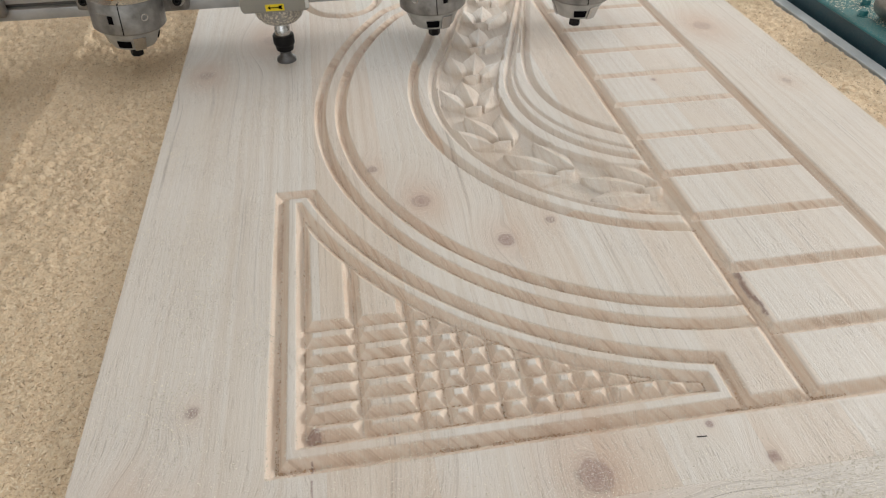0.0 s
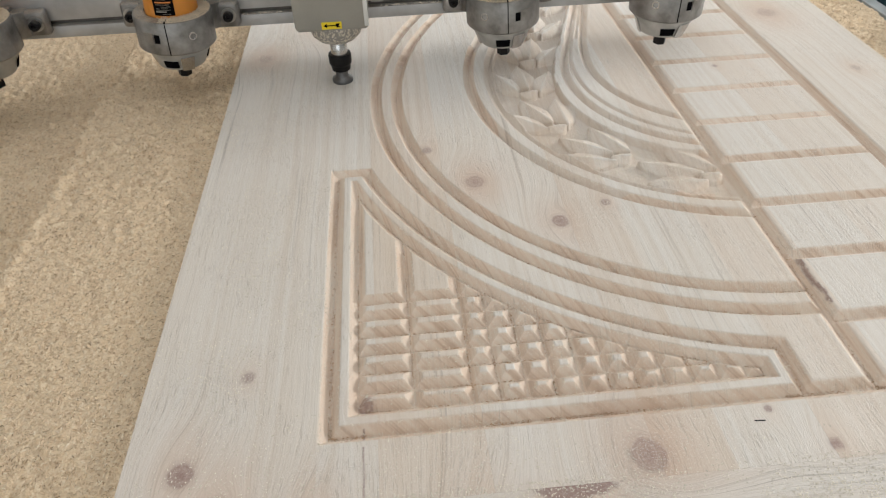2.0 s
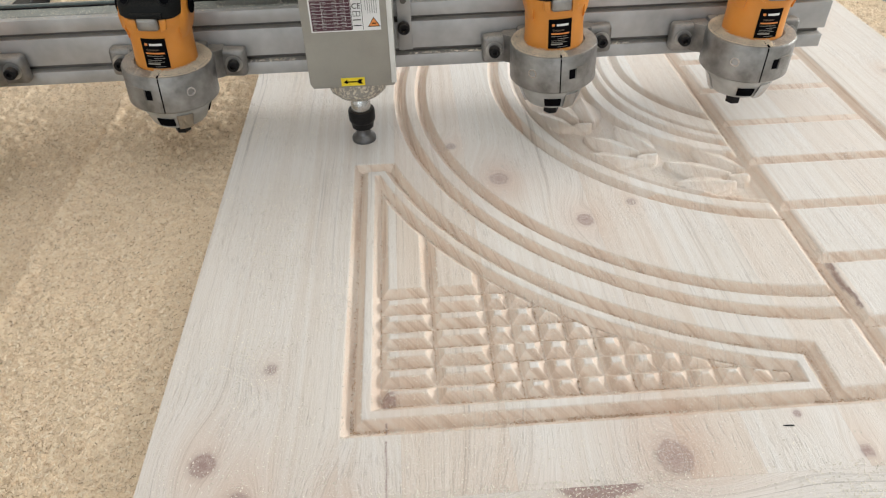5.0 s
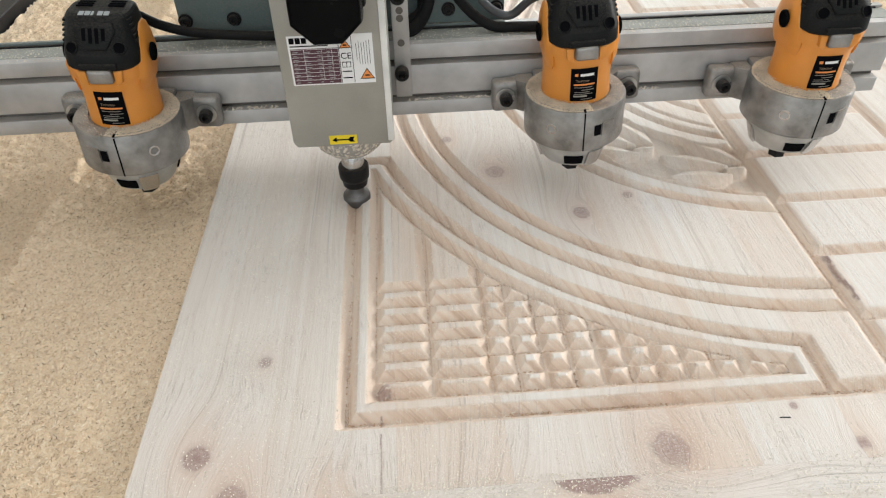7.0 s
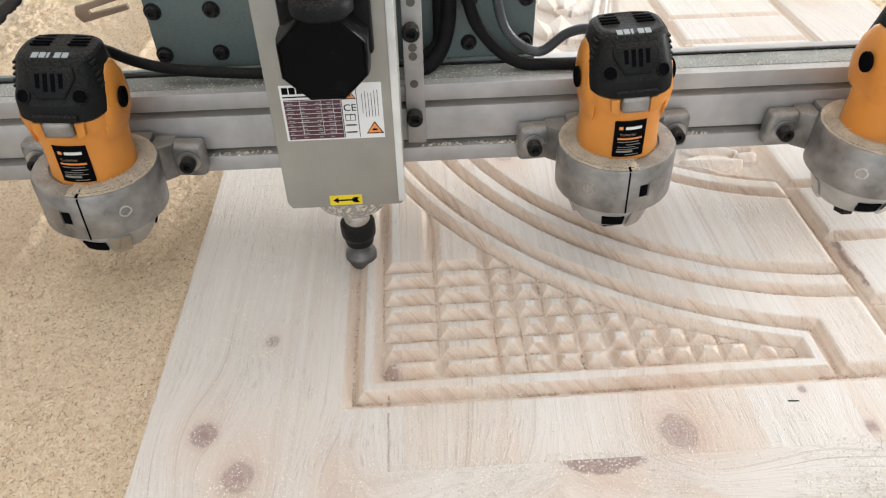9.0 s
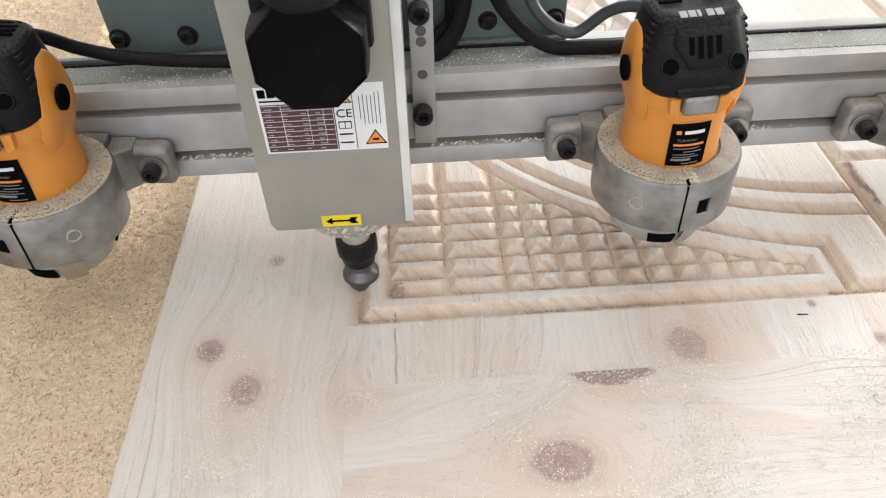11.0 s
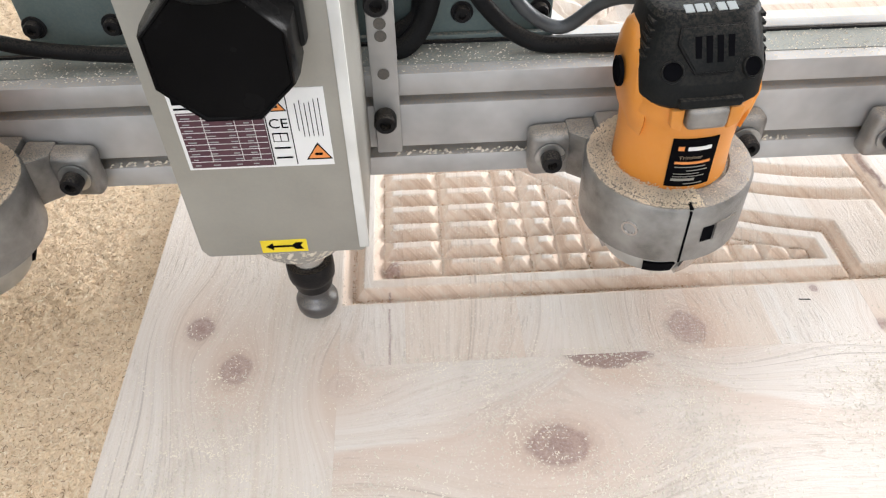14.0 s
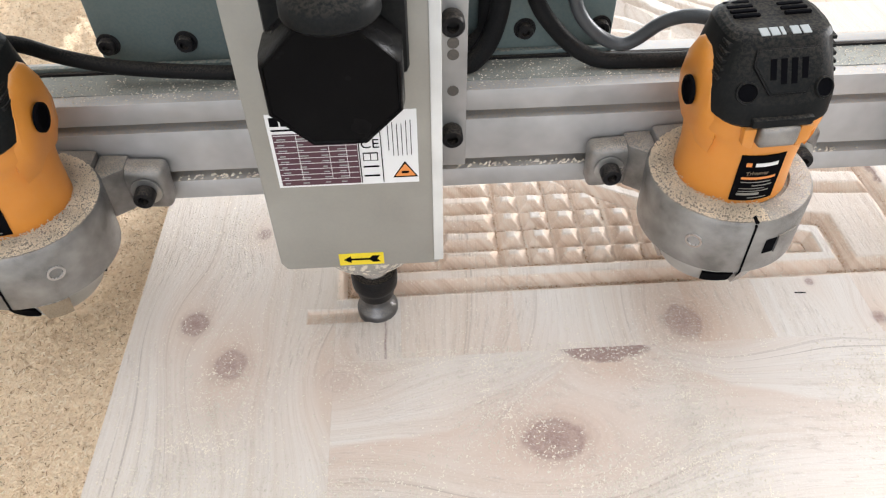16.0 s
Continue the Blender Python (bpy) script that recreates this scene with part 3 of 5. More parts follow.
def relief(X, Y, slots=True):
    r, u = polar(X, Y, *OVAL)
    left = (X < COL_L + 0.004)
    cutz = np.zeros_like(X)
    inside = left & (Y < 1.32)
    for c, half, depth in ((ARC_A1, 0.0095, 0.0096), (ARC_A2, 0.0095, 0.0096)):
        cutz = np.maximum(cutz, np.where(inside, vee(r - curve(u, c, -1.62, 0.8), half, depth), 0))
    upper = Y > 0.80
    rc, uc = polar(X, Y, 0.6, 0.75)
    inside = inside & (Y < 1.25)
    for c, line, half, depth in ((ARC_B1, LINE_B1, 0.0095, 0.0096), (ARC_B2, LINE_B2, 0.0090, 0.0092)):
        cutz = np.maximum(cutz, np.where(inside, vee(np.where(upper, side_line(X, Y, line), r - curve(u, c, -1.62, 0.8)), half, depth), 0))
    for c, line, half, depth in ((ARC_C1, LINE_C1, 0.0085, 0.0090), (ARC_CM, LINE_CM, 0.005, 0.0048), (ARC_C2, LINE_C2, 0.0085, 0.0090)):
        cutz = np.maximum(cutz, np.where(inside, vee(np.where(upper, side_line(X, Y, line), rc - curve(uc, c, -1.7, 0.5)), half, depth), 0))
    # flower band, sunk, with raised leaves
    band = np.where(upper, np.minimum(side_line(X, Y, LINE_B2) - 0.004, -side_line(X, Y, LINE_CB)),
                    np.minimum(curve(u, ARC_B2, -1.62, 0.8) - r - 0.004, rc - curve(uc, ARC_CB, -1.7, 0.6)))
    sunk = np.where(inside, np.clip(band / 0.005, 0, 1) * 0.0115, 0)
    rise = np.zeros_like(X)
    for x, y, a, l, w, h in LEAVES:
        near = (np.abs(X - x) < 0.056) & (np.abs(Y - y) < 0.056)
        if not near.any():
            continue
        dx, dy = X[near] - x, Y[near] - y
        p, q = dx * math.cos(a) + dy * math.sin(a), -dx * math.sin(a) + dy * math.cos(a)
        v = np.clip(p / l, -1, 1)
        taper = w * ((1 - v * v) if l > w * 1.3 else np.sqrt(np.clip(1 - v * v, 0, 1))) + 1e-6
        e = np.where(np.abs(p) < l, 1 - np.abs(q) / taper, -1)
        dome = h * (0.22 + 0.84 * np.clip(e, 0, 1) ** 0.62) * (0.88 + 0.14 * v)
        rise[near] = np.maximum(rise[near], np.where(e > 0, dome, 0))
    cutz = np.maximum(cutz, np.clip(sunk - rise, -0.0005, 0.0115))
    # pointed corner panel with its lattice
    rt, ut = polar(X, Y, 0.5, 0.54)
    d = np.minimum.reduce([X - 0.003, Y - 0.006, 0.4475 - X, 0.4225 - Y, rt - curve(ut, ARC_T, -0.55, 0.75)])
    cutz = np.maximum(cutz, vee(d, 0.0098, 0.0100))
    lat = vee(d - 0.0265, 0.0092, 0.0092)
    inner = d > 0.0265
    wob = 0.0006 * (value_noise(X, Y, 60, 1) - 0.5)
    for gx in GRID_X:
        lat = np.maximum(lat, np.where(inner, vee(X - gx + wob, 0.0095, 0.0092), 0))
    for gy in GRID_Y:
        lat = np.maximum(lat, np.where(inner, vee(Y - gy + wob, 0.0092, 0.0092), 0))
    cutz = np.maximum(cutz, lat)
    # column of slats
    col = (Y > 0.006) & (Y < 1.33)
    for cx in (COL_L, COL_R):
        cutz = np.maximum(cutz, np.where(col, vee(X - cx, 0.0110, 0.0100), 0))
    between = (X > COL_L) & (X < COL_R)
    for sy in SLATS:
        cutz = np.maximum(cutz, np.where(between, vee(Y - sy, 0.0095, 0.0090 if sy < 0.45 else 0.0055), 0))
    cutz = np.maximum(cutz, np.where((X > 0.4475) & (X < COL_R), vee(Y - 0.006, 0.0098, 0.0100), 0))
    # drop-shaped carving above the oval
    e = np.hypot((X - 0.115) / 0.078, (Y - 1.125) / 0.10)
    cutz = np.maximum(cutz, np.where(r > 0.51, vee((e - 1) * 0.085, 0.010, 0.0085), 0))
    # short slot milled at the end
    slot = np.minimum.reduce([X + 0.031, 0.0355 - X, 0.0073 - np.abs(Y + 0.0207)])
    cutz = np.maximum(cutz, np.where(slots, np.clip(slot / 0.0008, 0, 1) * 0.0035, 0))
    # torn fibres and tool chatter on the milled faces, faint fuzz on the top
    rough = (0.0005 * (value_noise(X, Y, 330, 2) - 0.5) + 0.0003 * (value_noise(X, Y, 150, 0) - 0.5)) * np.where(Y > 0.45, 0.5, 1.0)
    return -cutz + rough * np.clip(cutz / 0.003, 0, 1) + 0.00010 * (value_noise(X, Y, 120, 1) - 0.5)


def grain_field(flow):
    """Fibre coordinates that bend round the knots."""
    def made(x, y, z):
        s, t = (x, y) if flow == "y" else (y, x)
        bent, dark, halo = s.copy(), np.zeros_like(s), np.zeros_like(s)
        for kx, ky, kr, kd in KNOTS:
            stretch = (1.0, 0.62) if flow == "y" else (0.62, 1.0)
            d = np.hypot((x - kx) * stretch[0], (y - ky) * stretch[1])
            d2 = np.hypot((x - kx) * (0.84 if flow == "x" else 1.04), (y - ky) * (1.18 if flow == "x" else 0.96)) * (1 + 0.14 * (value_noise(x, y, 110, 1) - 0.5) + 0.14 * (value_noise(x, y, 300, 2) - 0.5))
            w = np.exp(-(d / (kr * 2.6)) ** 2)
            ks = kx if flow == "y" else ky
            bent = bent * (1 - w) + w * (ks + d)
            dark = np.maximum(dark, kd * (0.48 * smooth(1.15, 0.85, d2 / kr) + 0.25 * np.exp(-((d2 / kr - 0.95) / 0.2) ** 2) + 0.3 * smooth(0.75, 0.2, d2 / kr) + 0.22 * smooth(1.8, 0.9, d2 / kr) + 0.12 * np.exp(-((d2 / kr - 1.45) / 0.1) ** 2)))
            halo = np.maximum(halo, min(1.0, kr / 0.014) * np.exp(-(d / (kr * 3.0)) ** 2))
        if flow == "x":
            # resin-rich zone and fibres that sweep up towards the bark pocket
            crest = np.interp(x, (-0.01, 0.08, 0.131, 0.165, 0.185, 0.245, 0.262, 0.30, 0.36, 0.46, 0.6), (-0.1415, -0.1325, -0.1136, -0.088, -0.070, -0.070, -0.085, -0.108, -0.124, -0.134, -0.138))
            below = crest - y + 0.006 * (value_noise(x, y, 30, 2) - 0.5)
            halo = np.maximum(halo, 0.85 * smooth(-0.003, 0.004, below) * np.exp(-np.clip(below, 0, 1) / 0.035) * smooth(0.5, 0.28, x))
            bent = bent - 0.85 * (crest + 0.138) * np.exp(-np.abs(below) / 0.05)
        # red-brown bark pocket at the joint
        wide = 0.034 * np.clip(1 - (-0.0665 - y) / 0.0155, 0.02, 1) ** 0.55
        pocket = np.where((y > -0.0665) | (y < -0.0815), 9.0, np.abs(x - 0.2105) / wide)
        dark = np.maximum(dark, 1.05 * smooth(1.2, 0.75, pocket + 0.7 * (value_noise(x, y, 150, 2) - 0.5)))
        halo = np.maximum(halo, np.exp(-(((x - 0.215) / 0.05) ** 2 + ((y + 0.085) / 0.03) ** 2)) * (y < -0.0665))
        # torn bark line along the column groove
        crack = np.abs(x - 0.5275 - 0.006 * (value_noise(x * 0, y, 70, 1) - 0.5)) / 0.0022
        dark = np.maximum(dark, 1.0 * smooth(1.3, 0.6, crack + 0.8 * (value_noise(x, y, 220, 0) - 0.5)) * (y > 0.112) * (y < 0.188))
        split = np.abs(x - 0.0347 - 0.0008 * (value_noise(x * 0, y, 90, 2) - 0.5)) / 0.0009
        dark = np.maximum(dark, 0.9 * smooth(1.3, 0.5, split) * (y > -0.0665) * (y < 0.012) * (value_noise(x * 0, y, 110, 0) > 0.3))
        flowers = (y > 0.33) & (np.hypot(x - 0.46, y - 0.75) < 0.44) & (x > 0.235) & (x < 0.5)
        cut = np.where(z < -0.03, 1.0, np.clip((-z - 0.0004) / 0.0008, 0, 1)) * np.where(flowers, 0.4, 1.0)
        return np.stack([bent, t, np.clip(dark, 0, 1.3)], -1), cut, halo
    return made


def steps(cuts):
    """Grid lines: [(from, to, step), ...] end to end."""
    out = []
    for a, b, h in cuts:
        n = max(2, int(math.ceil((b - a) / h)) + 1)
        seg = np.linspace(a, b, n)
        out.append(seg if not out else seg[1:])
    return np.concatenate(out)


panel = empty("carved_panel", 0, 0, 0, "pale pine gate panel of glued planks with carved rosette arcs", "wood panel")
THICK = -0.0585
GAP = 0.00004


def plank(x0, x1, ycuts, hx, flow, tone):
    xs = hx if isinstance(hx, np.ndarray) else steps([(x0 + GAP, x1 - GAP, hx)])
    ob = grid_mesh("plank", xs, steps(ycuts), relief, THICK, WOOD, grain_field(flow), tone, True)
    ob.parent = panel
    return ob


NEAR, TOP = -0.0665, 1.34
JOINTS = [-0.006, 0.0475, 0.1435, 0.216, 0.288, 0.352, 0.44, 0.535, 0.62, 0.69, 0.752]
TONES = [0.25, 0.58, 0.20, 0.36, 0.50, 0.30, 0.55, 0.22, 0.45, 0.38]
plank(-0.174, -0.006, [(-0.62, -0.11, 0.004), (-0.11, -0.03, 0.0016), (-0.03, -0.012, 0.001), (-0.012, 0.46, 0.0025), (0.46, 1.5, 0.006)],
      steps([(-0.174, -0.034, 0.0020), (-0.034, -0.006 - GAP, 0.001)]), "y", 0.36)
for a, b, tone in zip(JOINTS, JOINTS[1:], TONES):
    near = 0.0009 if b < 0.5 else 0.0018
    plank(a, b, [(NEAR + GAP, -0.030, 0.004), (-0.030, 0.44, near), (0.44, 0.72, 0.0012), (0.72, 0.90, 0.0016), (0.90, 1.20, 0.0024), (1.20, TOP, 0.004)], near if b < 0.5 else 0.002, "y", tone)
plank(0.752, 0.905, [(-0.62, 1.5, 0.006)], 0.004, "y", 0.38)
plank(-0.006, 0.752, [(-0.30, NEAR - GAP, 0.0017)], 0.0017, "x", 0.34)
plank(-0.006, 0.752, [(-0.62, -0.30 - GAP * 2, 0.01)], 0.01, "x", 0.7)
plank(-0.006, 0.752, [(TOP + GAP, 1.5, 0.01)], 0.01, "x", 0.5)

# Wood that the cutter takes away: short plugs that fill the slot and drop as it passes
PLUGS = []
for a, b, tone, gone in ((-0.0322, -0.0185, 0.36, 14.98), (-0.0185, -0.006, 0.36, 15.40), (-0.006, 0.0075, 0.25, 15.64), (0.0075, 0.021, 0.25, 15.82), (0.021, 0.0368, 0.25, 15.97)):
    ob = grid_mesh("wood_plug", steps([(a + GAP, b - GAP, 0.001)]), steps([(-0.0290, -0.0124, 0.001)]), lambda X, Y: relief(X, Y, False) + 0.00012, -0.0032, WOOD, grain_field("y"), tone, True)
    ob.parent = panel
    tagged(ob, "wood still to be milled from the slot")
    PLUGS.append((ob, gone))


def on_panel(rng, count):
    x, y = rng.uniform(-0.172, 0.62, count * 6), -0.30 + 1.2 * rng.random(count * 6) ** 1.6
    keep = rng.random(count * 6) < np.where(y < -0.06, 1.0, np.where(x < 0, 0.75, 0.10)) * (value_noise(x, y, 14, 2) ** 2)
    x, y = x[keep][:count], y[keep][:count]
    return x, y, relief(x, y) + 0.0001


flakes("panel_shavings", 50000, on_panel, CHIP, "fine pale wood crumbs strewn over the panel", 0.0008, 5, 0.5, 0.8, 0.25)


def on_lips(rng, count):
    """Torn fibres along the edges of the milled grooves."""
    x, y = rng.uniform(-0.01, 0.5, count * 9), rng.uniform(-0.005, 0.5, count * 9)
    z = relief(x, y)
    keep = ((z > -0.0022) & (z < -0.0004)) | ((z < -0.0075) & (rng.random(len(z)) < 0.5))
    return x[keep][:count], y[keep][:count], z[keep][:count] + 0.0002


flakes("torn_fibres", 5500, on_lips, CHIP, "torn wood fibres along the carved grooves", 0.0014, 9, 0.2, 0.7)


def in_grooves(rng, count):
    """Crumbs caught in the bottoms of the grooves, where their tone also stands in for shade."""
    x, y = rng.uniform(0.0, 0.56, count * 20), 0.5 * rng.random(count * 20) ** 1.4
    z = relief(x, y)
    keep = (z < -0.0083) & (value_noise(x, y, 35, 1) > 0.40) & (z > -0.0093)
    return x[keep][:count], y[keep][:count], z[keep][:count] + 0.0001


# The brown is scorched fibre and also the shade line along groove bottoms
GROOVE_CHIP = worn("scorched_shade_crumb", (0.50, 0.31, 0.18), 0.9, 0, 0.05, 200)
flakes("groove_crumbs", 5000, in_grooves, GROOVE_CHIP, "brown scorched crumbs whose tone also carries the grooves' shade", 0.0011, 21, 0.25, 0.6)


def pencil_mark():
    bm = bmesh.new()
    box(bm, -0.0048, 0.0048, -0.0005, 0.0005, 0, 0.0003)
    ob = mesh_object("pencil_mark", bm, INK_AND_SHADE)
    ob.matrix_basis = pose(0.3892, -0.0221, 0.0002, 0, 0, -4)
    ob.parent = panel
    tagged(ob, "short dark pencil stroke")


pencil_mark()

# ---- machine sides ----


def side_machine():
    strip = worn("pale_steel_strip", (0.52, 0.55, 0.57), 0.4, 0.3, 0.1, 60)
    rail = mesh_object("guide_rail", box(bmesh.new(), 1.040, 1.066, -0.4, 2.2, BED - 0.002, -0.019, 0.002), strip)
    tagged(rail, "pale steel guide strip along the bed edge", "rail", kind="structure")
    top = empty("side_frame", 1.2, 1.2, BED, "teal painted machine side frame dusted with sawdust", "machine frame")
    prof = [(-0.126, 0.0), (-0.108, 0.012), (-0.108, 0.062), (-0.104, 0.066), (0.10, 0.066), (0.10, 0.0)]
    part("side_beam", prism(bmesh.new(), prof, -1.6, 1.0, None, 0.002), TEAL, top)
    # added strip: the side face's shade is put into a darker teal
    shade_teal = worn("shaded_teal_paint", (0.012, 0.055, 0.075), 0.4, 0, 0.12, 40)
    part("side_shade_strip", prism(bmesh.new(), [(-0.1285, 0.001), (-0.1105, 0.012), (-0.1105, 0.061), (-0.109, 0.061), (-0.109, 0.002)], -1.6, 1.0, None, 0.0004), shade_teal, top, "added strip with the beam side's shade in its dark teal")
    for n in range(9):
        for dx in (-0.075, -0.035):
            bm = bmesh.new()
            y = -0.62 + 0.13 * n + (0.05 if dx > -0.05 else 0)
            lathe(bm, [(0.0115, 0), (0.0115, 0.0015), (0.0088, 0.0015), (0.0088, 0.009), (0.0072, 0.011)], 6, (dx, y, 0.066))
            part("bolt", bm, TEAL, top, "teal painted hexagon bolt")
    part("bearing_block", box(bmesh.new(), -0.085, 0.05, -0.16, -0.02, 0.066, 0.15, 0.004), TEAL, top)
    bm = bmesh.new()
    lathe(bm, [(0.020, -0.09), (0.034, -0.085), (0.036, -0.07), (0.036, 0.0), (0.024, 0.004), (0.012, 0.004), (0.012, 0.05)], 28, (-0.040, -0.46, 0.102), FRONT)
    part("drive_motor", bm, CAST, top, "dusty round drive motor")
    rng = np.random.default_rng(31)
    verts, faces = [], []
    for _ in range(16000):
        x, y = rng.uniform(-0.103, 0.09), rng.uniform(-1.0, 0.6)
        if value_noise(np.array([x]), np.array([y]), 26, 1)[0] < 0.42:
            continue
        q, h = rng.uniform(0.0006, 0.0019), 0.0662
        k = len(verts)
        verts += [(x - q, y - q * 0.6, h), (x + q, y - q * 0.3, h), (x, y + q, h), (x + q * 0.2, y, h + q * 0.9)]
        faces += [(k, k + 1, k + 3), (k + 1, k + 2, k + 3), (k + 2, k, k + 3)]
    me = bpy.data.meshes.new("frame_dust")
    me.from_pydata(verts, [], faces)
    me.materials.append(CHIP)
    ob = new("frame_dust", me)
    ob.parent = top
    tagged(ob, "pale sawdust drifted over the side frame", kind="stuff")
    lrail = mesh_object("guide_rail", box(bmesh.new(), -0.762, -0.725, -0.8, 2.2, BED - 0.002, -0.02, 0.003), DARKSTEEL)
    tagged(lrail, "dark steel guide strip along the bed edge", "rail", kind="structure")


side_machine()

# ---- moving head ----
MOVING = []


def moving(ob):
    MOVING.append((ob, ob.matrix_basis.copy()))
    return ob


BX0, BX1 = -0.95, 0.673


BEAMTOP = worn("dusty_grey_green_metal", (0.27, 0.29, 0.27), 0.5, 0.2, 0.15, 90)


def beam():
    top = moving(empty("spindle_beam", 0, 0.405, 0.077, "long grey aluminium T-slot beam with dust on top", "beam"))
    prof = [(0.000, 0.000), (0.060, 0.000), (0.060, 0.092), (0.0, 0.092), (0.0, 0.074), (0.016, 0.074), (0.016, 0.066), (0.0, 0.066),
            (0.0, 0.028), (0.016, 0.028), (0.016, 0.018), (0.0, 0.018)]
    bm = bmesh.new()
    prism(bm, prof, BX0, BX1, Matrix(((0, 1, 0, 0), (1, 0, 0, 0), (0, 0, 1, 0), (0, 0, 0, 1))), 0.0006)
    part("extrusion", bm, ALU, top)
    part("top_cover", box(bmesh.new(), BX0 + 0.001, BX1 - 0.001, 0.012, 0.0392, 0.0921, 0.0927, 0.0002), BEAMTOP, top, "grey-green dusty strip on the beam")
    # dark strips that put the slots' overhang shade and dust into colour
    for z0, z1, nm in ((0.0665, 0.0735, "slot_shade"), (0.0185, 0.0275, "slot_shade")):
        part(nm, box(bmesh.new(), BX0 + 0.002, BX1 - 0.002, 0.0125, 0.0155, z0, z1), SLOT, top, "dark dusty strip carrying the beam slot's shade")
    bm = bmesh.new()
    box(bm, 0.30, BX1, 0.0425, 0.052, 0.0925, 0.0955, 0.001)
    part("top_lip", bm, ALU, top)
    part("back_bar", box(bmesh.new(), BX0, 0.2, 0.0428, 0.0480, 0.0925, 0.0975, 0.0008), GREEN, top, "dark green bar behind the beam")
    bm = bmesh.new()
    box(bm, BX0, BX1 - 0.01, 0.0395, 0.0424, 0.0922, 0.0945)
    part("top_seam", bm, DARKSTEEL, top, "dark seam along the beam")
    rng = np.random.default_rng(11)
    verts, faces = [], []
    for _ in range(2600):
        x, y = rng.uniform(-0.6, 0.62), rng.uniform(0.002, 0.039)
        s = rng.uniform(0.0003, 0.0010)
        k = len(verts)
        verts += [(x - s, y - s * 0.5, 0.0928), (x + s, y - s * 0.3, 0.0928), (x, y + s, 0.0928), (x + s * 0.2, y, 0.0928 + s)]
        faces += [(k, k + 1, k + 3), (k + 1, k + 2, k + 3), (k + 2, k, k + 3)]
    for zc in (0.0185,):
        for _ in range(220):
            x, y = rng.choice([-0.12, 0.11, 0.17, 0.36]) + rng.normal() * 0.025, rng.uniform(0.0, 0.006)
            s = rng.uniform(0.0006, 0.0018)
            k = len(verts)
            verts += [(x - s, y - s * 0.5, zc), (x + s, y, zc), (x, y + s, zc), (x + s * 0.2, y, zc + s * 1.3)]
            faces += [(k, k + 1, k + 3), (k + 1, k + 2, k + 3), (k + 2, k, k + 3)]
    me = bpy.data.meshes.new("beam_dust")
    me.from_pydata(verts, [], faces)
    me.materials.append(CHIP)
    ob = new("beam_dust", me)
    ob.parent = top
    tagged(ob, "pale wood crumbs on the beam", kind="stuff")
    return top


beam()


def carriage_plate():
    top = moving(empty("carriage_plate", 0.003, 0.4655, 0.16, "dark grey-green steel carriage plate with socket bolts", "machine plate"))
    part("plate", box(bmesh.new(), -0.192, 0.196, -0.012, 0.0, 0.0097, 0.36, 0.0015), GREEN, top)
    for x in (-0.184, -0.127, 0.070, 0.128, 0.186):
        for z in (0.030, 0.075, 0.125):
            bm = bmesh.new()
            lathe(bm, [(0.0085, 0), (0.0085, 0.0012)], 20, (x, -0.012, z), FRONT)
            socket_bolt(bm, x, -0.0125, z, 0.0062, 0.0065)
            part("bolt", bm, DARKSTEEL, top)
    bm = bmesh.new()
    prism(bm, [(-0.052, 0.076), (-0.002, 0.076), (-0.002, 0.0815), (-0.042, 0.0815), (-0.042, 0.0875), (-0.002, 0.0875), (-0.002, 0.093), (-0.052, 0.093), (-0.056, 0.0845)], -0.004, 0.0,
          pose(-0.19, 0.004, 0, 0, -14, 0), 0.0008)
    part("slotted_tab", bm, RUST, top, "rusty slotted steel tab")
    return top


carriage_plate()


def label_panel(bm, x0, x1, y, z0, z1):
    return box(bm, x0, x1, y - 0.0003, y, z0, z1)


